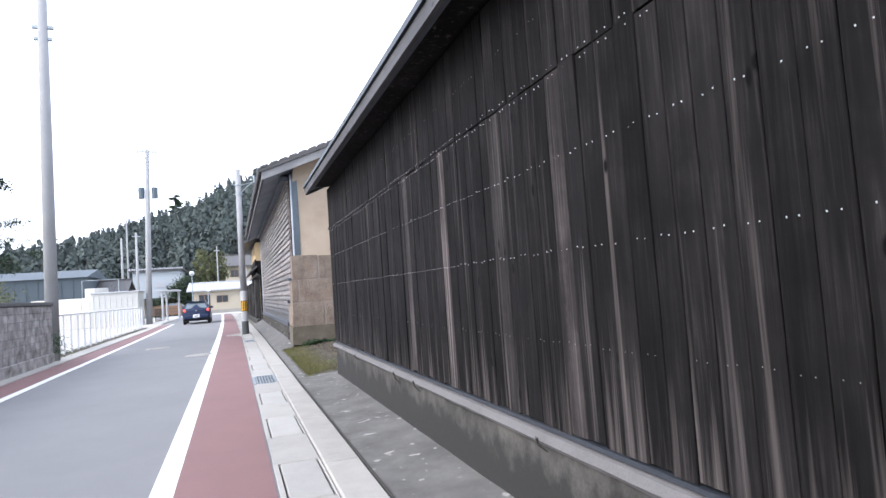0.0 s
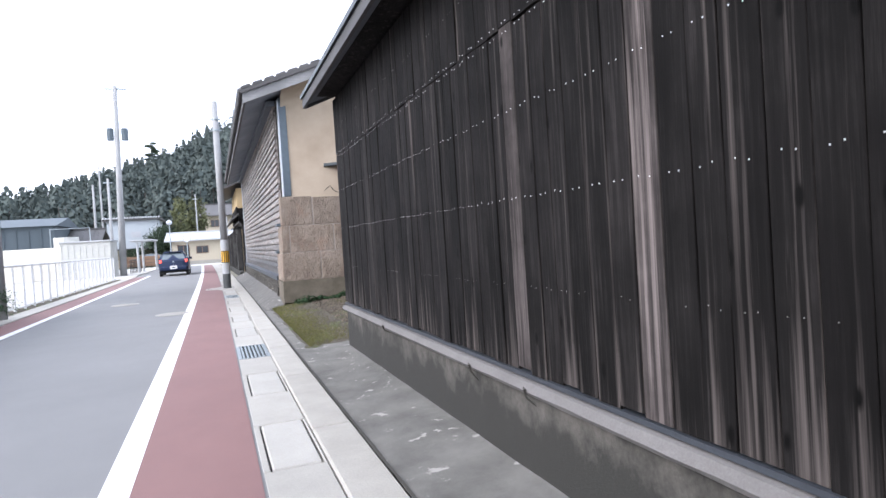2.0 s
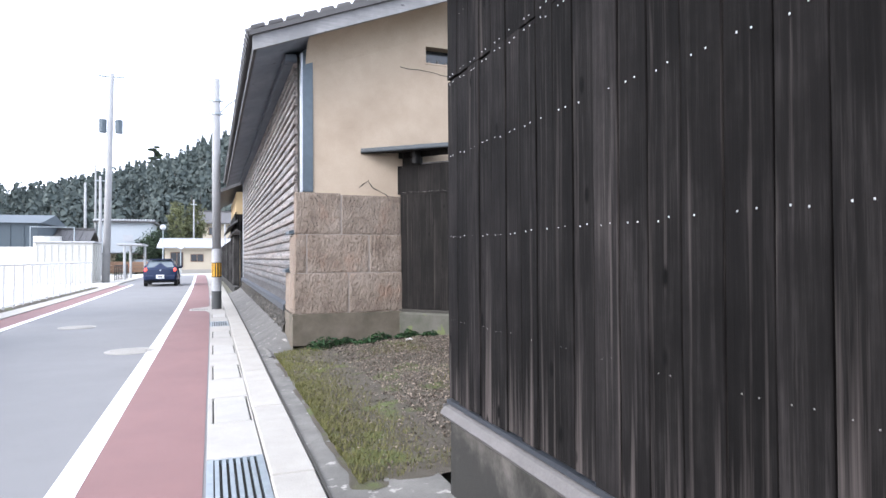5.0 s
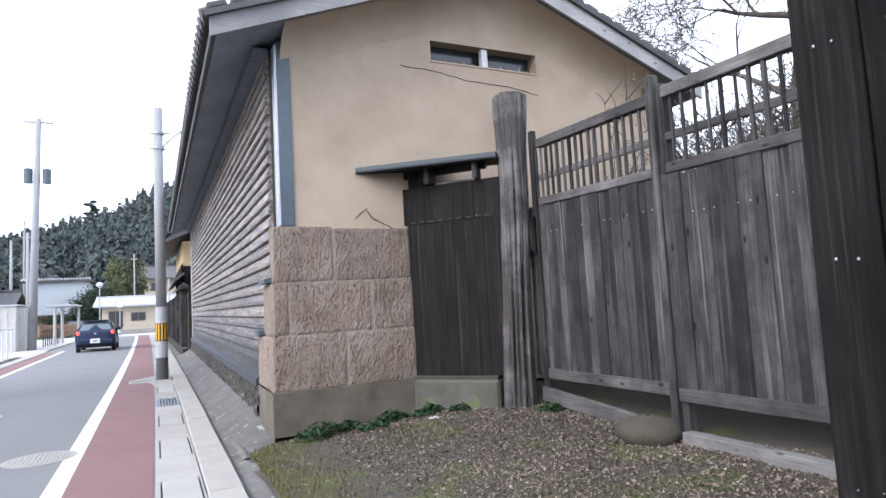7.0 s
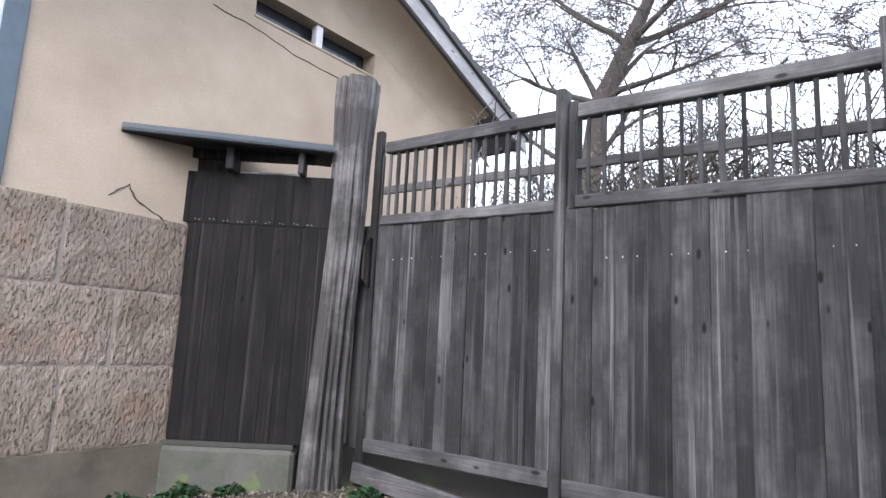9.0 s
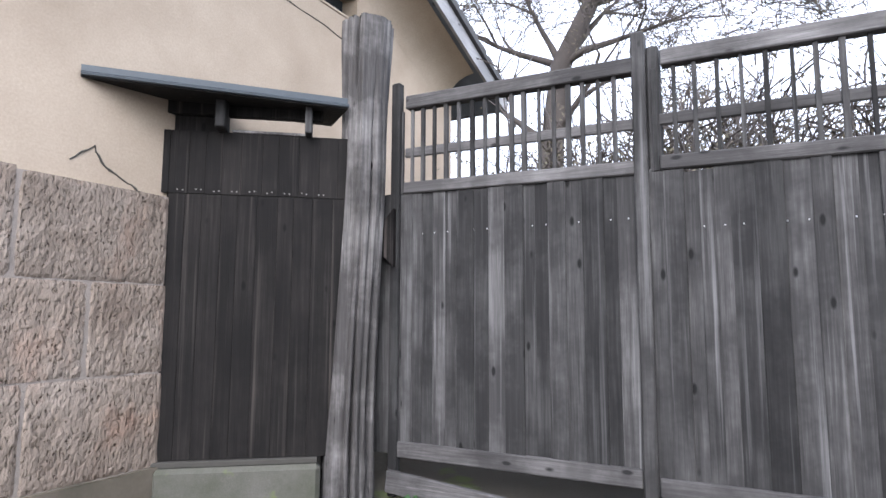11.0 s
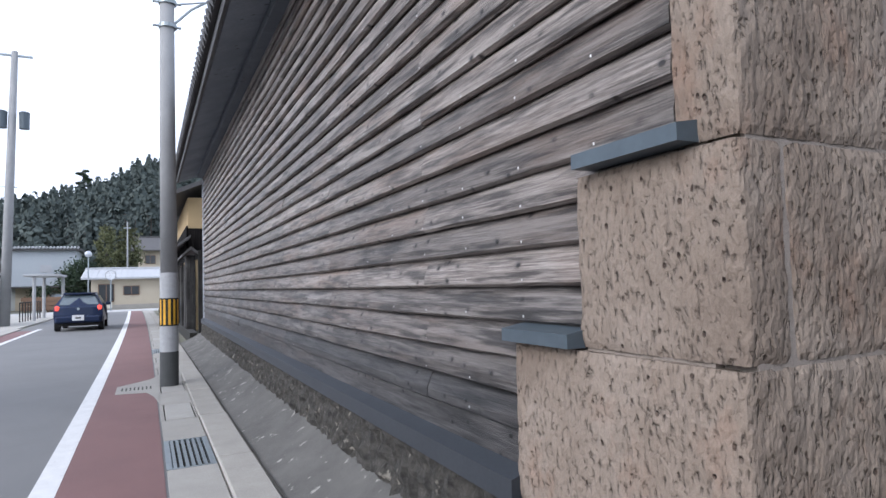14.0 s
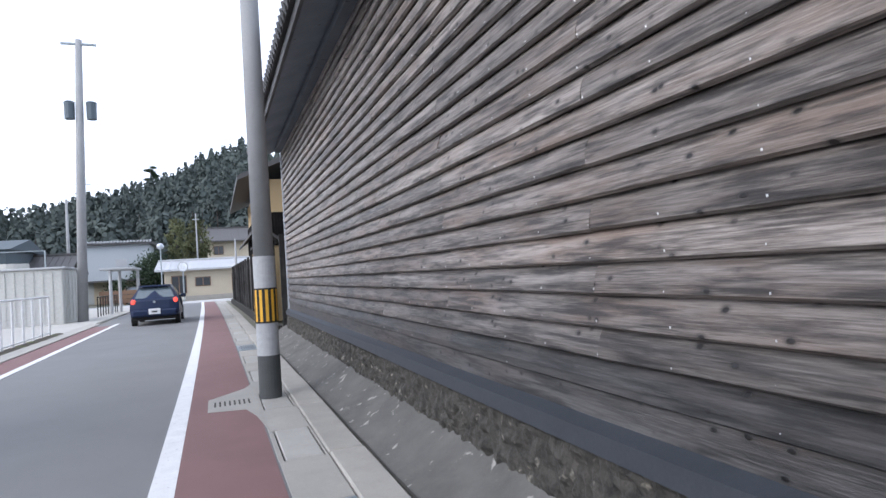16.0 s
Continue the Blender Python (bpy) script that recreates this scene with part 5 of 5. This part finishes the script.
def far_pole(x, y, h, r, label, arms=(), boxes=(), lean=0.0):
    ob = thing("utility_pole", label, "utility pole", (x, y, 0), group="utility poles")
    part("shaft", Build().tube([(0, 0, -0.1), (lean * 0.5, 0, h * 0.5), (lean, 0, h)], [r, r * 0.85, r * 0.62], 14), POLE_CONC, ob, smooth=True)
    for z, half in arms:
        part("cross_arm", Build().cbox(lean * z / h - half, lean * z / h + half, -0.05, 0.05, z - 0.05, z + 0.05, 0.01), GALV, ob)
    for z, dx in boxes:
        part("transformer", Build().tube([(lean * z / h + dx, 0, z - 0.42), (lean * z / h + dx, 0, z + 0.36)], [0.22, 0.23], 12).tube([(lean * z / h + dx, 0, z + 0.36), (lean * z / h + dx, 0, z + 0.43)], [0.25, 0.18], 12), METAL_BLUE, ob, "blue-grey pole transformer")
    return ob


far_pole(-5.43, 11.15, 13.0, 0.185, "tall concrete utility pole at the block wall", ((9.9, 0.28), (9.55, 0.24)))
far_pole(-6.5, 41.6, 13.4, 0.23, "concrete utility pole carrying two transformers", ((13.2, 0.75), (8.4, 0.05)), ((10.0, -0.42), (10.0, 0.5)), 0.32)
ob = far_pole(-12.5, 70, 9.5, 0.16, "slim distant concrete utility pole")
far_pole(-9.6, 60, 9.0, 0.16, "slim distant concrete utility pole", ((8.6, 0.4),))
far_pole(-15.5, 95, 15, 0.16, "slim distant utility pole with lamp arm", ((14.6, 0.9),))
far_pole(-2.2, 76, 8.6, 0.1, "slim distant utility pole with lamp", ((8.0, 0.35),))
far_pole(1.0, 60, 4.8, 0.1, "slim grey post beside garden fence")

# ---- across the street ----
bw = thing("block_wall", "stained grey concrete block wall on stone base", "wall")
part("base_course", Build().cbox(-5.56, -5.28, -16, 10.7, -0.05, 0.3, 0.02), BLOCK, bw, "rough stone base course")
part("far_blocks", Build().cbox(-5.5, -5.32, -16, 3.5, 0.3, 1.62, 0.01), BLOCK, bw)
part("wall_core", Build().box(-5.47, -5.35, 3.5, 10.68, 0.3, 1.6), JOINT, bw)
blk = Build().cbox(-5.5, -5.315, 0.004, 0.396, 0.003, 0.186, 0.007).mesh("block", BLOCK)
for r in range(7):
    for c in range(18):
        ob = part("block", blk, None, bw)
        ob.location = (rnd.uniform(-0.003, 0.003), 3.5 + c * 0.4 + (0 if r % 2 else -0.02), 0.3 + r * 0.188)
part("coping", Build().cbox(-5.54, -5.28, -16, 10.72, 1.62, 1.72, 0.015), surface("coping_stone", (0.1, 0.1, 0.1), (0.05, 0.05, 0.05), 5, 60), bw, "dark coping stones")
sx = thing("wall_shrub", "small leafy shrub at the end of block wall", "shrub")
sb = Build()
for _ in range(60):
    leaf_tuft(sb, Vector((-5.35 + q.gauss(0, 0.12), 11.0 + q.gauss(0, 0.12), 0.5 + q.uniform(-0.3, 0.3))), 0.06, 10, 0.035, q)
part("leaves", sb, WEED, sx, fix=False)
sb2 = thing("wall_shrub", "yellow-green shrub behind the block wall", "shrub")
b = Build()
for _ in range(120):
    leaf_tuft(b, Vector((-7.2 + q.gauss(0, 0.35), 11.5 + q.gauss(0, 0.5), 1.7 + q.gauss(0, 0.3))), 0.1, 14, 0.05, q)
part("leaves", b, BAMBOO, sb2, fix=False)

wf = thing("white_fence", "low white steel mesh fence along the lot", "fence")
part("top_rail", Build().tube([(-5.62, 12.2, 1.32), (-5.68, 22, 1.32), (-5.78, 32.2, 1.32)], 0.03, 8), WHITE_STEEL, wf)
part("bottom_rail", Build().tube([(-5.62, 12.2, 0.14), (-5.68, 22, 0.14), (-5.78, 32.2, 0.14)], 0.02, 8), WHITE_STEEL, wf)
for i in range(21):
    y = 12.2 + i
    part("post", Build().tube([(-5.62 - 0.008 * i, y, 0.0), (-5.62 - 0.008 * i, y, 1.34)], 0.032, 8), WHITE_STEEL, wf)
wires = Build()
for i in range(200):
    y, x = 12.2 + i * 0.1, -5.62 - 0.0008 * i
    wires.box(x - 0.002, x + 0.002, y - 0.002, y + 0.002, 0.14, 1.31)
for k in range(11):
    z = 0.2 + k * 0.1
    wires.add([(-5.616, 12.2, z), (-5.776, 32.2, z), (-5.776, 32.2, z + 0.004), (-5.616, 12.2, z + 0.004)], [(0, 1, 2, 3)])
tagged(part("wire_mesh", wires, WHITE_STEEL, wf, "fine white mesh wires", fix=False), kind="stuff")

pod = thing("prefab_store", "pale ribbed prefabricated store box in the lot", "shed")
part("body", Build().cbox(-10.1, -7.05, 40.6, 43.6, 0.0, 2.5, 0.02), PANEL, pod)
for i in range(9):
    part("rib", Build().box(-10.0 + i * 0.36, -9.97 + i * 0.36, 40.57, 40.6, 0.1, 2.4), PANEL, pod)
for i in range(4):
    part("rib", Build().box(-7.05, -7.02, 41.0 + i * 0.7, 41.04 + i * 0.7, 0.1, 2.4), PANEL, pod)
part("roof_edge", Build().cbox(-10.2, -6.95, 40.5, 43.7, 2.5, 2.6, 0.02), POLE_GREY, pod)
cont = thing("storage_container", "cream storage container standing in the lot", "container")
part("body", Build().cbox(-14.5, -10.3, 43.0, 45.6, 0.0, 2.3, 0.03), CREAM, cont)
part("door", Build().box(-10.75, -10.35, 42.97, 43.0, 0.1, 2.1), PANEL, cont, "grey end door")
for i in range(7):
    part("rib", Build().box(-14.3 + i * 0.5, -14.26 + i * 0.5, 42.97, 43.0, 0.1, 2.2), CREAM, cont)
tank = thing("roof_tank", "pale cylinder tank on a frame", "tank")
part("drum", Build().tube([(-11.5, 50, 2.2), (-11.5, 50, 3.2)], 0.9, 16), PANEL, tank)
part("frame", Build().tube([(-12.6, 50, 0), (-12.6, 50, 3.9), (-9.8, 50, 3.9), (-9.8, 50, 0)], 0.05, 5), GALV, tank)
cp = thing("carport", "flat roofed carport on slim grey posts", "carport")
part("roof", Build().cbox(-6.6, -4.9, 47.0, 51, 2.5, 2.62, 0.02), POLE_GREY, cp)
for x, y in ((-6.1, 47.2), (-5.1, 50.8), (-6.1, 50.8)):
    part("post", Build().tube([(x, y, 0), (x, y, 2.5)], 0.09, 8), POLE_GREY, cp)
rl = thing("dark_railing", "low dark steel railing beside the carport", "railing")
for i in range(9):
    part("post", Build().tube([(-6.5 + 0.02 * i, 45.5 + i * 0.7, 0), (-6.5 + 0.02 * i, 45.5 + i * 0.7, 1.05)], 0.03, 6), BLACK, rl)
part("top_bar", Build().tube([(-6.5, 45.5, 1.05), (-6.34, 51.1, 1.05)], 0.03, 6), BLACK, rl)


def house(name, label, x0, x1, y0, y1, zw, zr, wall, roofm, windows, over=0.6, base=0.0):
    ob = thing(name, label, "house", group="houses ahead")
    part("wall", Build().box(x0, x1, y0, y1, base - 0.3, zw), wall, ob)
    ym = (y0 + y1) / 2
    rp = part("roof", Build().prism([(y0 - over, zw - 0.05), (ym, zr), (y1 + over, zw - 0.05), (y1 + over, zw + 0.1), (ym, zr + 0.15), (y0 - over, zw + 0.1)], "x", x0 - over, x1 + over), roofm, ob)
    n = int((x1 - x0 + 2 * over) / 0.45)
    for i in range(n):
        x = x0 - over + 0.2 + i * 0.45
        part("roof_rib", Build().add([(x, y0 - over, zw + 0.1), (x + 0.05, y0 - over, zw + 0.1), (x + 0.05, ym, zr + 0.15), (x, ym, zr + 0.15), (x, y0 - over, zw + 0.15), (x + 0.05, y0 - over, zw + 0.15), (x + 0.05, ym, zr + 0.2), (x, ym, zr + 0.2)], [(4, 5, 6, 7), (0, 4, 7, 3), (1, 2, 6, 5), (0, 1, 5, 4)]), roofm, rp)
    part("ridge", Build().cbox(x0 - over, x1 + over, ym - 0.12, ym + 0.12, zr + 0.1, zr + 0.3, 0.03), roofm, rp)
    for wx0, wx1, wz0, wz1 in windows:
        w = part("window", Build().cbox(wx0 - 0.06, wx1 + 0.06, y0 - 0.05, y0 + 0.02, wz0 - 0.06, wz1 + 0.06, 0.01), BROWN, ob)
        part("pane", Build().box(wx0, wx1, y0 - 0.065, y0 - 0.05, wz0, wz1), WINDOW_DARK, w)
        part("mullion", Build().box((wx0 + wx1) / 2 - 0.03, (wx0 + wx1) / 2 + 0.03, y0 - 0.075, y0 - 0.06, wz0, wz1), BROWN, w)
    return ob


hs = house("house", "single storey beige house with pale tin roof", -4.7, 6.0, 66.0, 73.0, 2.65, 3.45, BEIGE, TIN, ((-4.1, -3.0, 0.7, 2.15), (-2.2, -1.05, 1.25, 1.95), (0.8, 2.4, 0.7, 2.1)), 0.7)
part("plinth", Build().box(-4.75, 6.05, 65.93, 66.0, 0.0, 0.4), CONCRETE, hs)
part("entry", Build().box(-4.0, -3.1, 65.9, 65.94, 0.1, 0.65), CREAM, hs, "cream panel below window")
gb = thing("grey_house", "two storey pale grey clad house", "house", group="houses ahead")
part("wall", Build().box(-12.3, -6.7, 76, 84, 0, 5.7), GREY_CLAD, gb)
rp = part("roof", Build().box(-12.7, -6.3, 75.6, 84.4, 5.7, 5.9), TILE, gb)
for i in range(22):
    part("eave_tile", Build().tube([(-12.6 + i * 0.29, 75.5, 5.95), (-12.6 + i * 0.29, 76.2, 6.05)], 0.1, 6), TIN, rp)
part("window", Build().box(-9.7, -8.7, 75.95, 76, 3.6, 4.3), TIN, gb)
part("lean_to", Build().box(-12.5, -6.0, 73.5, 76, 2.1, 2.25), TILE, gb, "low lean-to roof")
part("porch_wall", Build().box(-11.5, -6.4, 75.0, 75.95, 0, 2.1), BEIGE, gb)
db = thing("blue_hall", "long dark blue clad hall", "building", group="houses ahead")
part("wall", Build().box(-40, -14.4, 60, 70, 0, 4.7), DARK_BLUE, db)
part("roof", Build().prism([(59.7, 4.7), (65, 5.7), (70.3, 4.7)], "x", -40.3, -14.1), DARK_BLUE, db)
for i in range(26):
    part("rib", Build().box(-39.5 + i, -39.42 + i, 59.95, 60, 0, 4.7), DARK_BLUE, db)
house("tiled_house", "low house with brown tiled roof", -15.5, -11.5, 64, 70, 2.9, 4.3, CREAM, TILE, ((-13.5, -12.6, 1.6, 2.4),), 0.4)
house("hill_house", "small house higher up the slope", -1.4, 3.6, 92, 98, 6.6, 8.4, BEIGE, TILE, ((-0.6, 0.5, 5.0, 6.0),), 0.8, 3.0)
bfn = thing("plank_fence", "low brown plank fence beyond the crossing", "fence")
for i in range(3):
    part("plank", Build().cbox(-9.5, -5.9, 65.0, 65.04, 0.2 + i * 0.36, 0.52 + i * 0.36, 0.01), BROWN, bfn)
for x in (-9.3, -7.7, -6.1):
    part("post", Build().cbox(x, x + 0.1, 65.04, 65.14, 0, 1.35, 0.01), BROWN, bfn)
mir = thing("traffic_mirror", "round convex traffic mirror on a slim post", "mirror")
part("post", Build().tube([(-2.95, 60.5, 0), (-2.95, 60.5, 3.1)], 0.05, 8), GALV, mir)
part("disc", Build().tube([(-2.95, 60.42, 2.8), (-2.95, 60.36, 2.8)], [0.36, 0.33], 20), MIRROR, mir)
part("rim", Build().tube([(-2.95, 60.47, 2.8), (-2.95, 60.41, 2.8)], 0.4, 20), TIN, mir)
sl = thing("street_lamp", "globe street lamp on a slim post", "street lamp")
part("post", Build().tube([(-4.5, 60.8, 0), (-4.5, 60.8, 4.3)], [0.06, 0.045], 8), GALV, sl)
gl = Build().sheet(lambda u, v: (-4.5 + 0.27 * math.sin(math.pi * v) * math.cos(6.283 * u), 60.8 + 0.27 * math.sin(math.pi * v) * math.sin(6.283 * u), 4.5 + 0.25 * math.cos(math.pi * v)), 14, 8)
part("globe", gl, METAL_WHITE, sl, "pale globe", smooth=True)


# ---- hatchback ----
def hatchback(name, label, paint, x, y):
    car = thing(name, label, "car", (x, y, 0))
    prof = [(0.0, 0.34), (-0.02, 0.62), (0.03, 0.92), (0.16, 1.0), (0.52, 1.42), (0.9, 1.5), (1.7, 1.5), (2.15, 1.38), (2.75, 0.98), (3.45, 0.88), (3.7, 0.66), (3.72, 0.3)]
    half = {0.3: 0.82, 0.34: 0.81, 0.62: 0.845, 0.66: 0.8, 0.88: 0.8, 0.92: 0.83, 0.98: 0.8, 1.0: 0.82, 1.38: 0.6, 1.42: 0.6, 1.5: 0.56}
    body = Build()
    rows = [-1, -0.94, -0.6, 0, 0.6, 0.94, 1]
    v = [(half[z] * k, yy + (0.1 * k * k if yy < 0.6 else -0.1 * k * k if yy > 2.6 else 0), z - (0.05 if abs(k) == 1 and z > 1.3 else 0)) for yy, z in prof for k in rows]
    n = len(rows)
    f = [(i * n + k, i * n + k + 1, (i + 1) * n + k + 1, (i + 1) * n + k) for i in range(len(prof) - 1) for k in range(n - 1)]
    body.add(v, f)
    for s in (0, n - 1):
        ring = [i * n + s for i in range(len(prof))]
        body.f.append(tuple(ring))
    body.f.append(tuple(range(n)) + tuple((len(prof) - 1) * n + k for k in range(n))[::-1])
    part("body", body, paint, car)
    part("underbody", Build().box(-0.7, 0.7, 0.2, 3.6, 0.2, 0.36), BLACK, car)
    part("rear_window", Build().add([(-0.68, 0.205, 1.025), (0.68, 0.205, 1.025), (0.53, 0.495, 1.4), (-0.53, 0.495, 1.4)], [(0, 1, 2, 3)]), SKY_TINT_GLASS, car, "dark rear window", fix=False)
    for s in (-1, 1):
        part("side_window", Build().add([(s * 0.815, 0.62, 1.02), (s * 0.8, 2.55, 1.0), (s * 0.618, 2.05, 1.36), (s * 0.605, 0.85, 1.42)], [(0, 1, 2, 3)]), SKY_TINT_GLASS, car, "dark side window", fix=False)
        part("tail_lamp", Build().cbox(*sorted((s * 0.64, s * 0.8)), 0.05, 0.2, 0.8, 1.0, 0.05), TAIL, car, "lit red tail lamp")
        part("door_mirror", Build().cbox(*sorted((s * 0.8, s * 1.0)), 2.3, 2.42, 0.95, 1.1, 0.03), paint, car)
        for wy in (0.62, 3.08):
            w = part("wheel", Build().tube([(s * 0.66, wy, 0.29), (s * 0.84, wy, 0.29)], 0.29, 20), BLACK, car)
            part("rim", Build().tube([(s * 0.82, wy, 0.29), (s * 0.85, wy, 0.29)], 0.19, 14), GALV, w)
    part("bumper", Build().cbox(-0.78, 0.78, -0.07, 0.1, 0.33, 0.6, 0.06), paint, car)
    part("number_plate", Build().cbox(-0.2, 0.2, -0.095, -0.07, 0.42, 0.63, 0.006), WHITE_STEEL, car, "white number plate")
    part("plate_marks", Build().box(-0.1, 0.1, -0.098, -0.096, 0.49, 0.55), POLE_DARK, car)
    part("badge", Build().tube([(0, -0.015, 0.87), (0, 0.0, 0.87)], 0.05, 10), GALV, car)
    part("spoiler", Build().cbox(-0.55, 0.55, 0.38, 0.62, 1.43, 1.5, 0.02), paint, car)
    part("antenna", Build().tube([(0, 0.75, 1.5), (0, 0.62, 1.68)], 0.008, 5), BLACK, car)
    return car


hatchback("hatchback_car", "dark blue hatchback with lit brake lamps", CAR_PAINT, -2.79, 34.0)
hatchback("parked_car", "dark grey car parked beside the beige house", POLE_DARK, -6.3, 66.5).matrix_world = pose(-8.2, 67.5, 0, 0, 0, -90)

# ---- beyond the warehouse ----
gf = thing("garden_fence", "grey board garden fence under a small tiled coping", "fence", (0, -2.5, 0))
part("gate_wall", Build().cbox(0.72, 1.0, 29.2, 29.5, 0.0, 2.55, 0.02), GREY_WOOD_V, gf)
part("return_wall", Build().cbox(0.95, 1.5, 27.4, 27.5, 0.1, 2.6, 0.01), GREY_WOOD_V, gf)
for i in range(56):
    y = 29.5 + i * 0.45
    part("panel", Build().cbox(0.86 + bend(y) * 0.8, 0.9 + bend(y) * 0.8, y, y + 0.435, 0.25, 2.3, 0.008), GREY_WOOD_V, gf)
for i in range(13):
    y = 29.5 + i * 2.0
    part("post", Build().cbox(0.78 + bend(y) * 0.8, 0.88 + bend(y) * 0.8, y - 0.05, y + 0.05, 0.0, 2.4, 0.01), GREY_WOOD_V, gf)
part("base", strip(0.8, 1.0, 27.3, 55, 0.27, 2.0, 0.3), BASE_CONC, gf)
part("coping", Build().prism([(0.6, 2.5), (0.86, 2.72), (1.15, 2.5), (1.15, 2.58), (0.86, 2.82), (0.6, 2.58)], "y", 28.9, 34), TILE, gf, "dark tiled coping")
yh = thing("yellow_house", "yellow plastered house with dark deep eaves", "house", (0, -2.5, 0))
part("wall", Build().box(1.0, 6, 33, 42, 0, 4.9), YELLOW_PLASTER, yh)
part("dark_band", Build().box(0.95, 1.0, 32.95, 42, 2.6, 3.85).box(0.95, 6, 32.95, 33.0, 2.6, 3.75), DARK_WOOD_V, yh, "dark timber band")
part("roof", Build().prism([(0.2, 4.75), (3.5, 6.2), (6.8, 4.75), (6.8, 4.9), (3.5, 6.4), (0.2, 4.9)], "y", 32.2, 43), TILE, yh, "dark tiled roof")
part("lower_roof", Build().prism([(0.55, 2.95), (1.0, 3.3), (1.0, 3.4), (0.55, 3.05)], "y", 31.5, 43), TILE, yh)

# ---- hill and woods ----
HILL = ((-120, 11), (-90, 13), (-70, 16.5), (-52, 19.5), (-38, 24), (-26, 28), (-14, 32), (0, 40), (10, 44), (20, 40), (40, 30), (90, 24), (160, 20))


def hill_top(x):
    for (a, ha), (b, hb) in zip(HILL, HILL[1:]):
        if a <= x <= b:
            return ha + (hb - ha) * (x - a) / (b - a)
    return HILL[0][1] if x < HILL[0][0] else HILL[-1][1]


def hill_z(x, y):
    xx = x * 220 / max(y, 90)
    return -0.5 + max(0.0, min((y - 88) / 125, 1.0)) ** 0.85 * (hill_top(xx) - 7)


hl = Build().sheet(lambda u, v: (-160 + 340 * u, 86 + 190 * v, hill_z(-160 + 340 * u, 86 + 190 * v)), 60, 30)
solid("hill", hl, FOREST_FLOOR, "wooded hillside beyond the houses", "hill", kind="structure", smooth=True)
q = random.Random(5)
wd, trunks = Build(), Build()
for _ in range(1700):
    y = 100 + 122 * q.random() ** 0.8
    x = (-95 + 120 * q.random()) * y / 220
    z = hill_z(x, y)
    cone = q.random() < 0.5
    h, r = (q.uniform(8, 12), q.uniform(1.4, 2.2)) if cone else (q.uniform(5.5, 8.5), q.uniform(2.0, 3.4))
    for _ in range(150):
        t = q.random() ** (1.3 if cone else 0.8)
        a = q.uniform(0, 6.28)
        rr = r * ((1 - t) ** 0.8 + 0.08 if cone else math.sqrt(max(0.02, 1 - (2 * t - 1) ** 2))) * q.uniform(0.75, 1.1)
        c = Vector((x + rr * math.cos(a), y + rr * math.sin(a), z + h * (0.15 + 0.85 * t)))
        n = Vector((math.cos(a) + q.gauss(0, 0.35), math.sin(a) + q.gauss(0, 0.35), (0.3 if cone else 1.4 * t - 0.6) + q.gauss(0, 0.3))).normalized()
        s = q.uniform(0.22, 0.5)
        e = n.cross(Vector((q.uniform(-1, 1), q.uniform(-1, 1), q.uniform(-1, 1)))).normalized() * s
        f = n.cross(e) * 0.75
        wd.add([c - e, c - 0.3 * e + f, c + e, c + 0.2 * e - f], [(0, 1, 2, 3)])
    trunks.tube([(x, y, z - 0.5), (x, y, z + h * 0.7)], [0.16, 0.06], 4, False)
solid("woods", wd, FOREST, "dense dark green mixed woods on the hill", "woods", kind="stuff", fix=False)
solid("wood_trunks", trunks, BARK, "thin bare trunks in the woods", "woods", kind="stuff", fix=False)
pine("hilltop_pine", "tall lone pine above the wooded ridge", (-17.6, 214, hill_z(-17.6, 214) + 1), 14.0, 9, 16, 3.4, 0.3)


def bush(label, x, y, z, r, h, n, mat, size, seed):
    q = random.Random(seed)
    ob = thing("bush", label, "bush", group="bushes near the houses")
    b = Build()
    for _ in range(n):
        d = Vector((q.gauss(0, 1), q.gauss(0, 1), q.gauss(0, 1))).normalized() * q.uniform(0.55, 1.05)
        leaf_tuft(b, Vector((x + d.x * r, y + d.y * r, z + h * (0.5 + 0.5 * d.z))), 0.16 * r, 12, size, q)
    part("leaves", b, mat, ob, fix=False)
    part("stem", Build().tube([(x, y, -0.1), (x, y, z + h * 0.6)], [0.1, 0.04], 6), BARK, ob)


bush("large dark evergreen bush beside the grey house", -6.2, 74.5, 0.3, 1.8, 4.3, 240, PINE_LEAF, 0.2, 31)
bush("dark evergreen bush beside the beige house", -5.2, 76, 0.3, 1.4, 4.0, 160, PINE_LEAF, 0.2, 32)
bush("pale green bamboo clump behind the beige house", -4.4, 82, 3.0, 1.0, 6.0, 130, BAMBOO, 0.22, 33)
bush("yellow-green bamboo clump behind the beige house", -2.4, 84, 3.0, 1.4, 5.6, 160, BAMBOO, 0.22, 34)
bush("small clipped garden tree near grey house", -9.0, 72, 0.6, 1.0, 1.6, 60, PINE_LEAF, 0.15, 35)
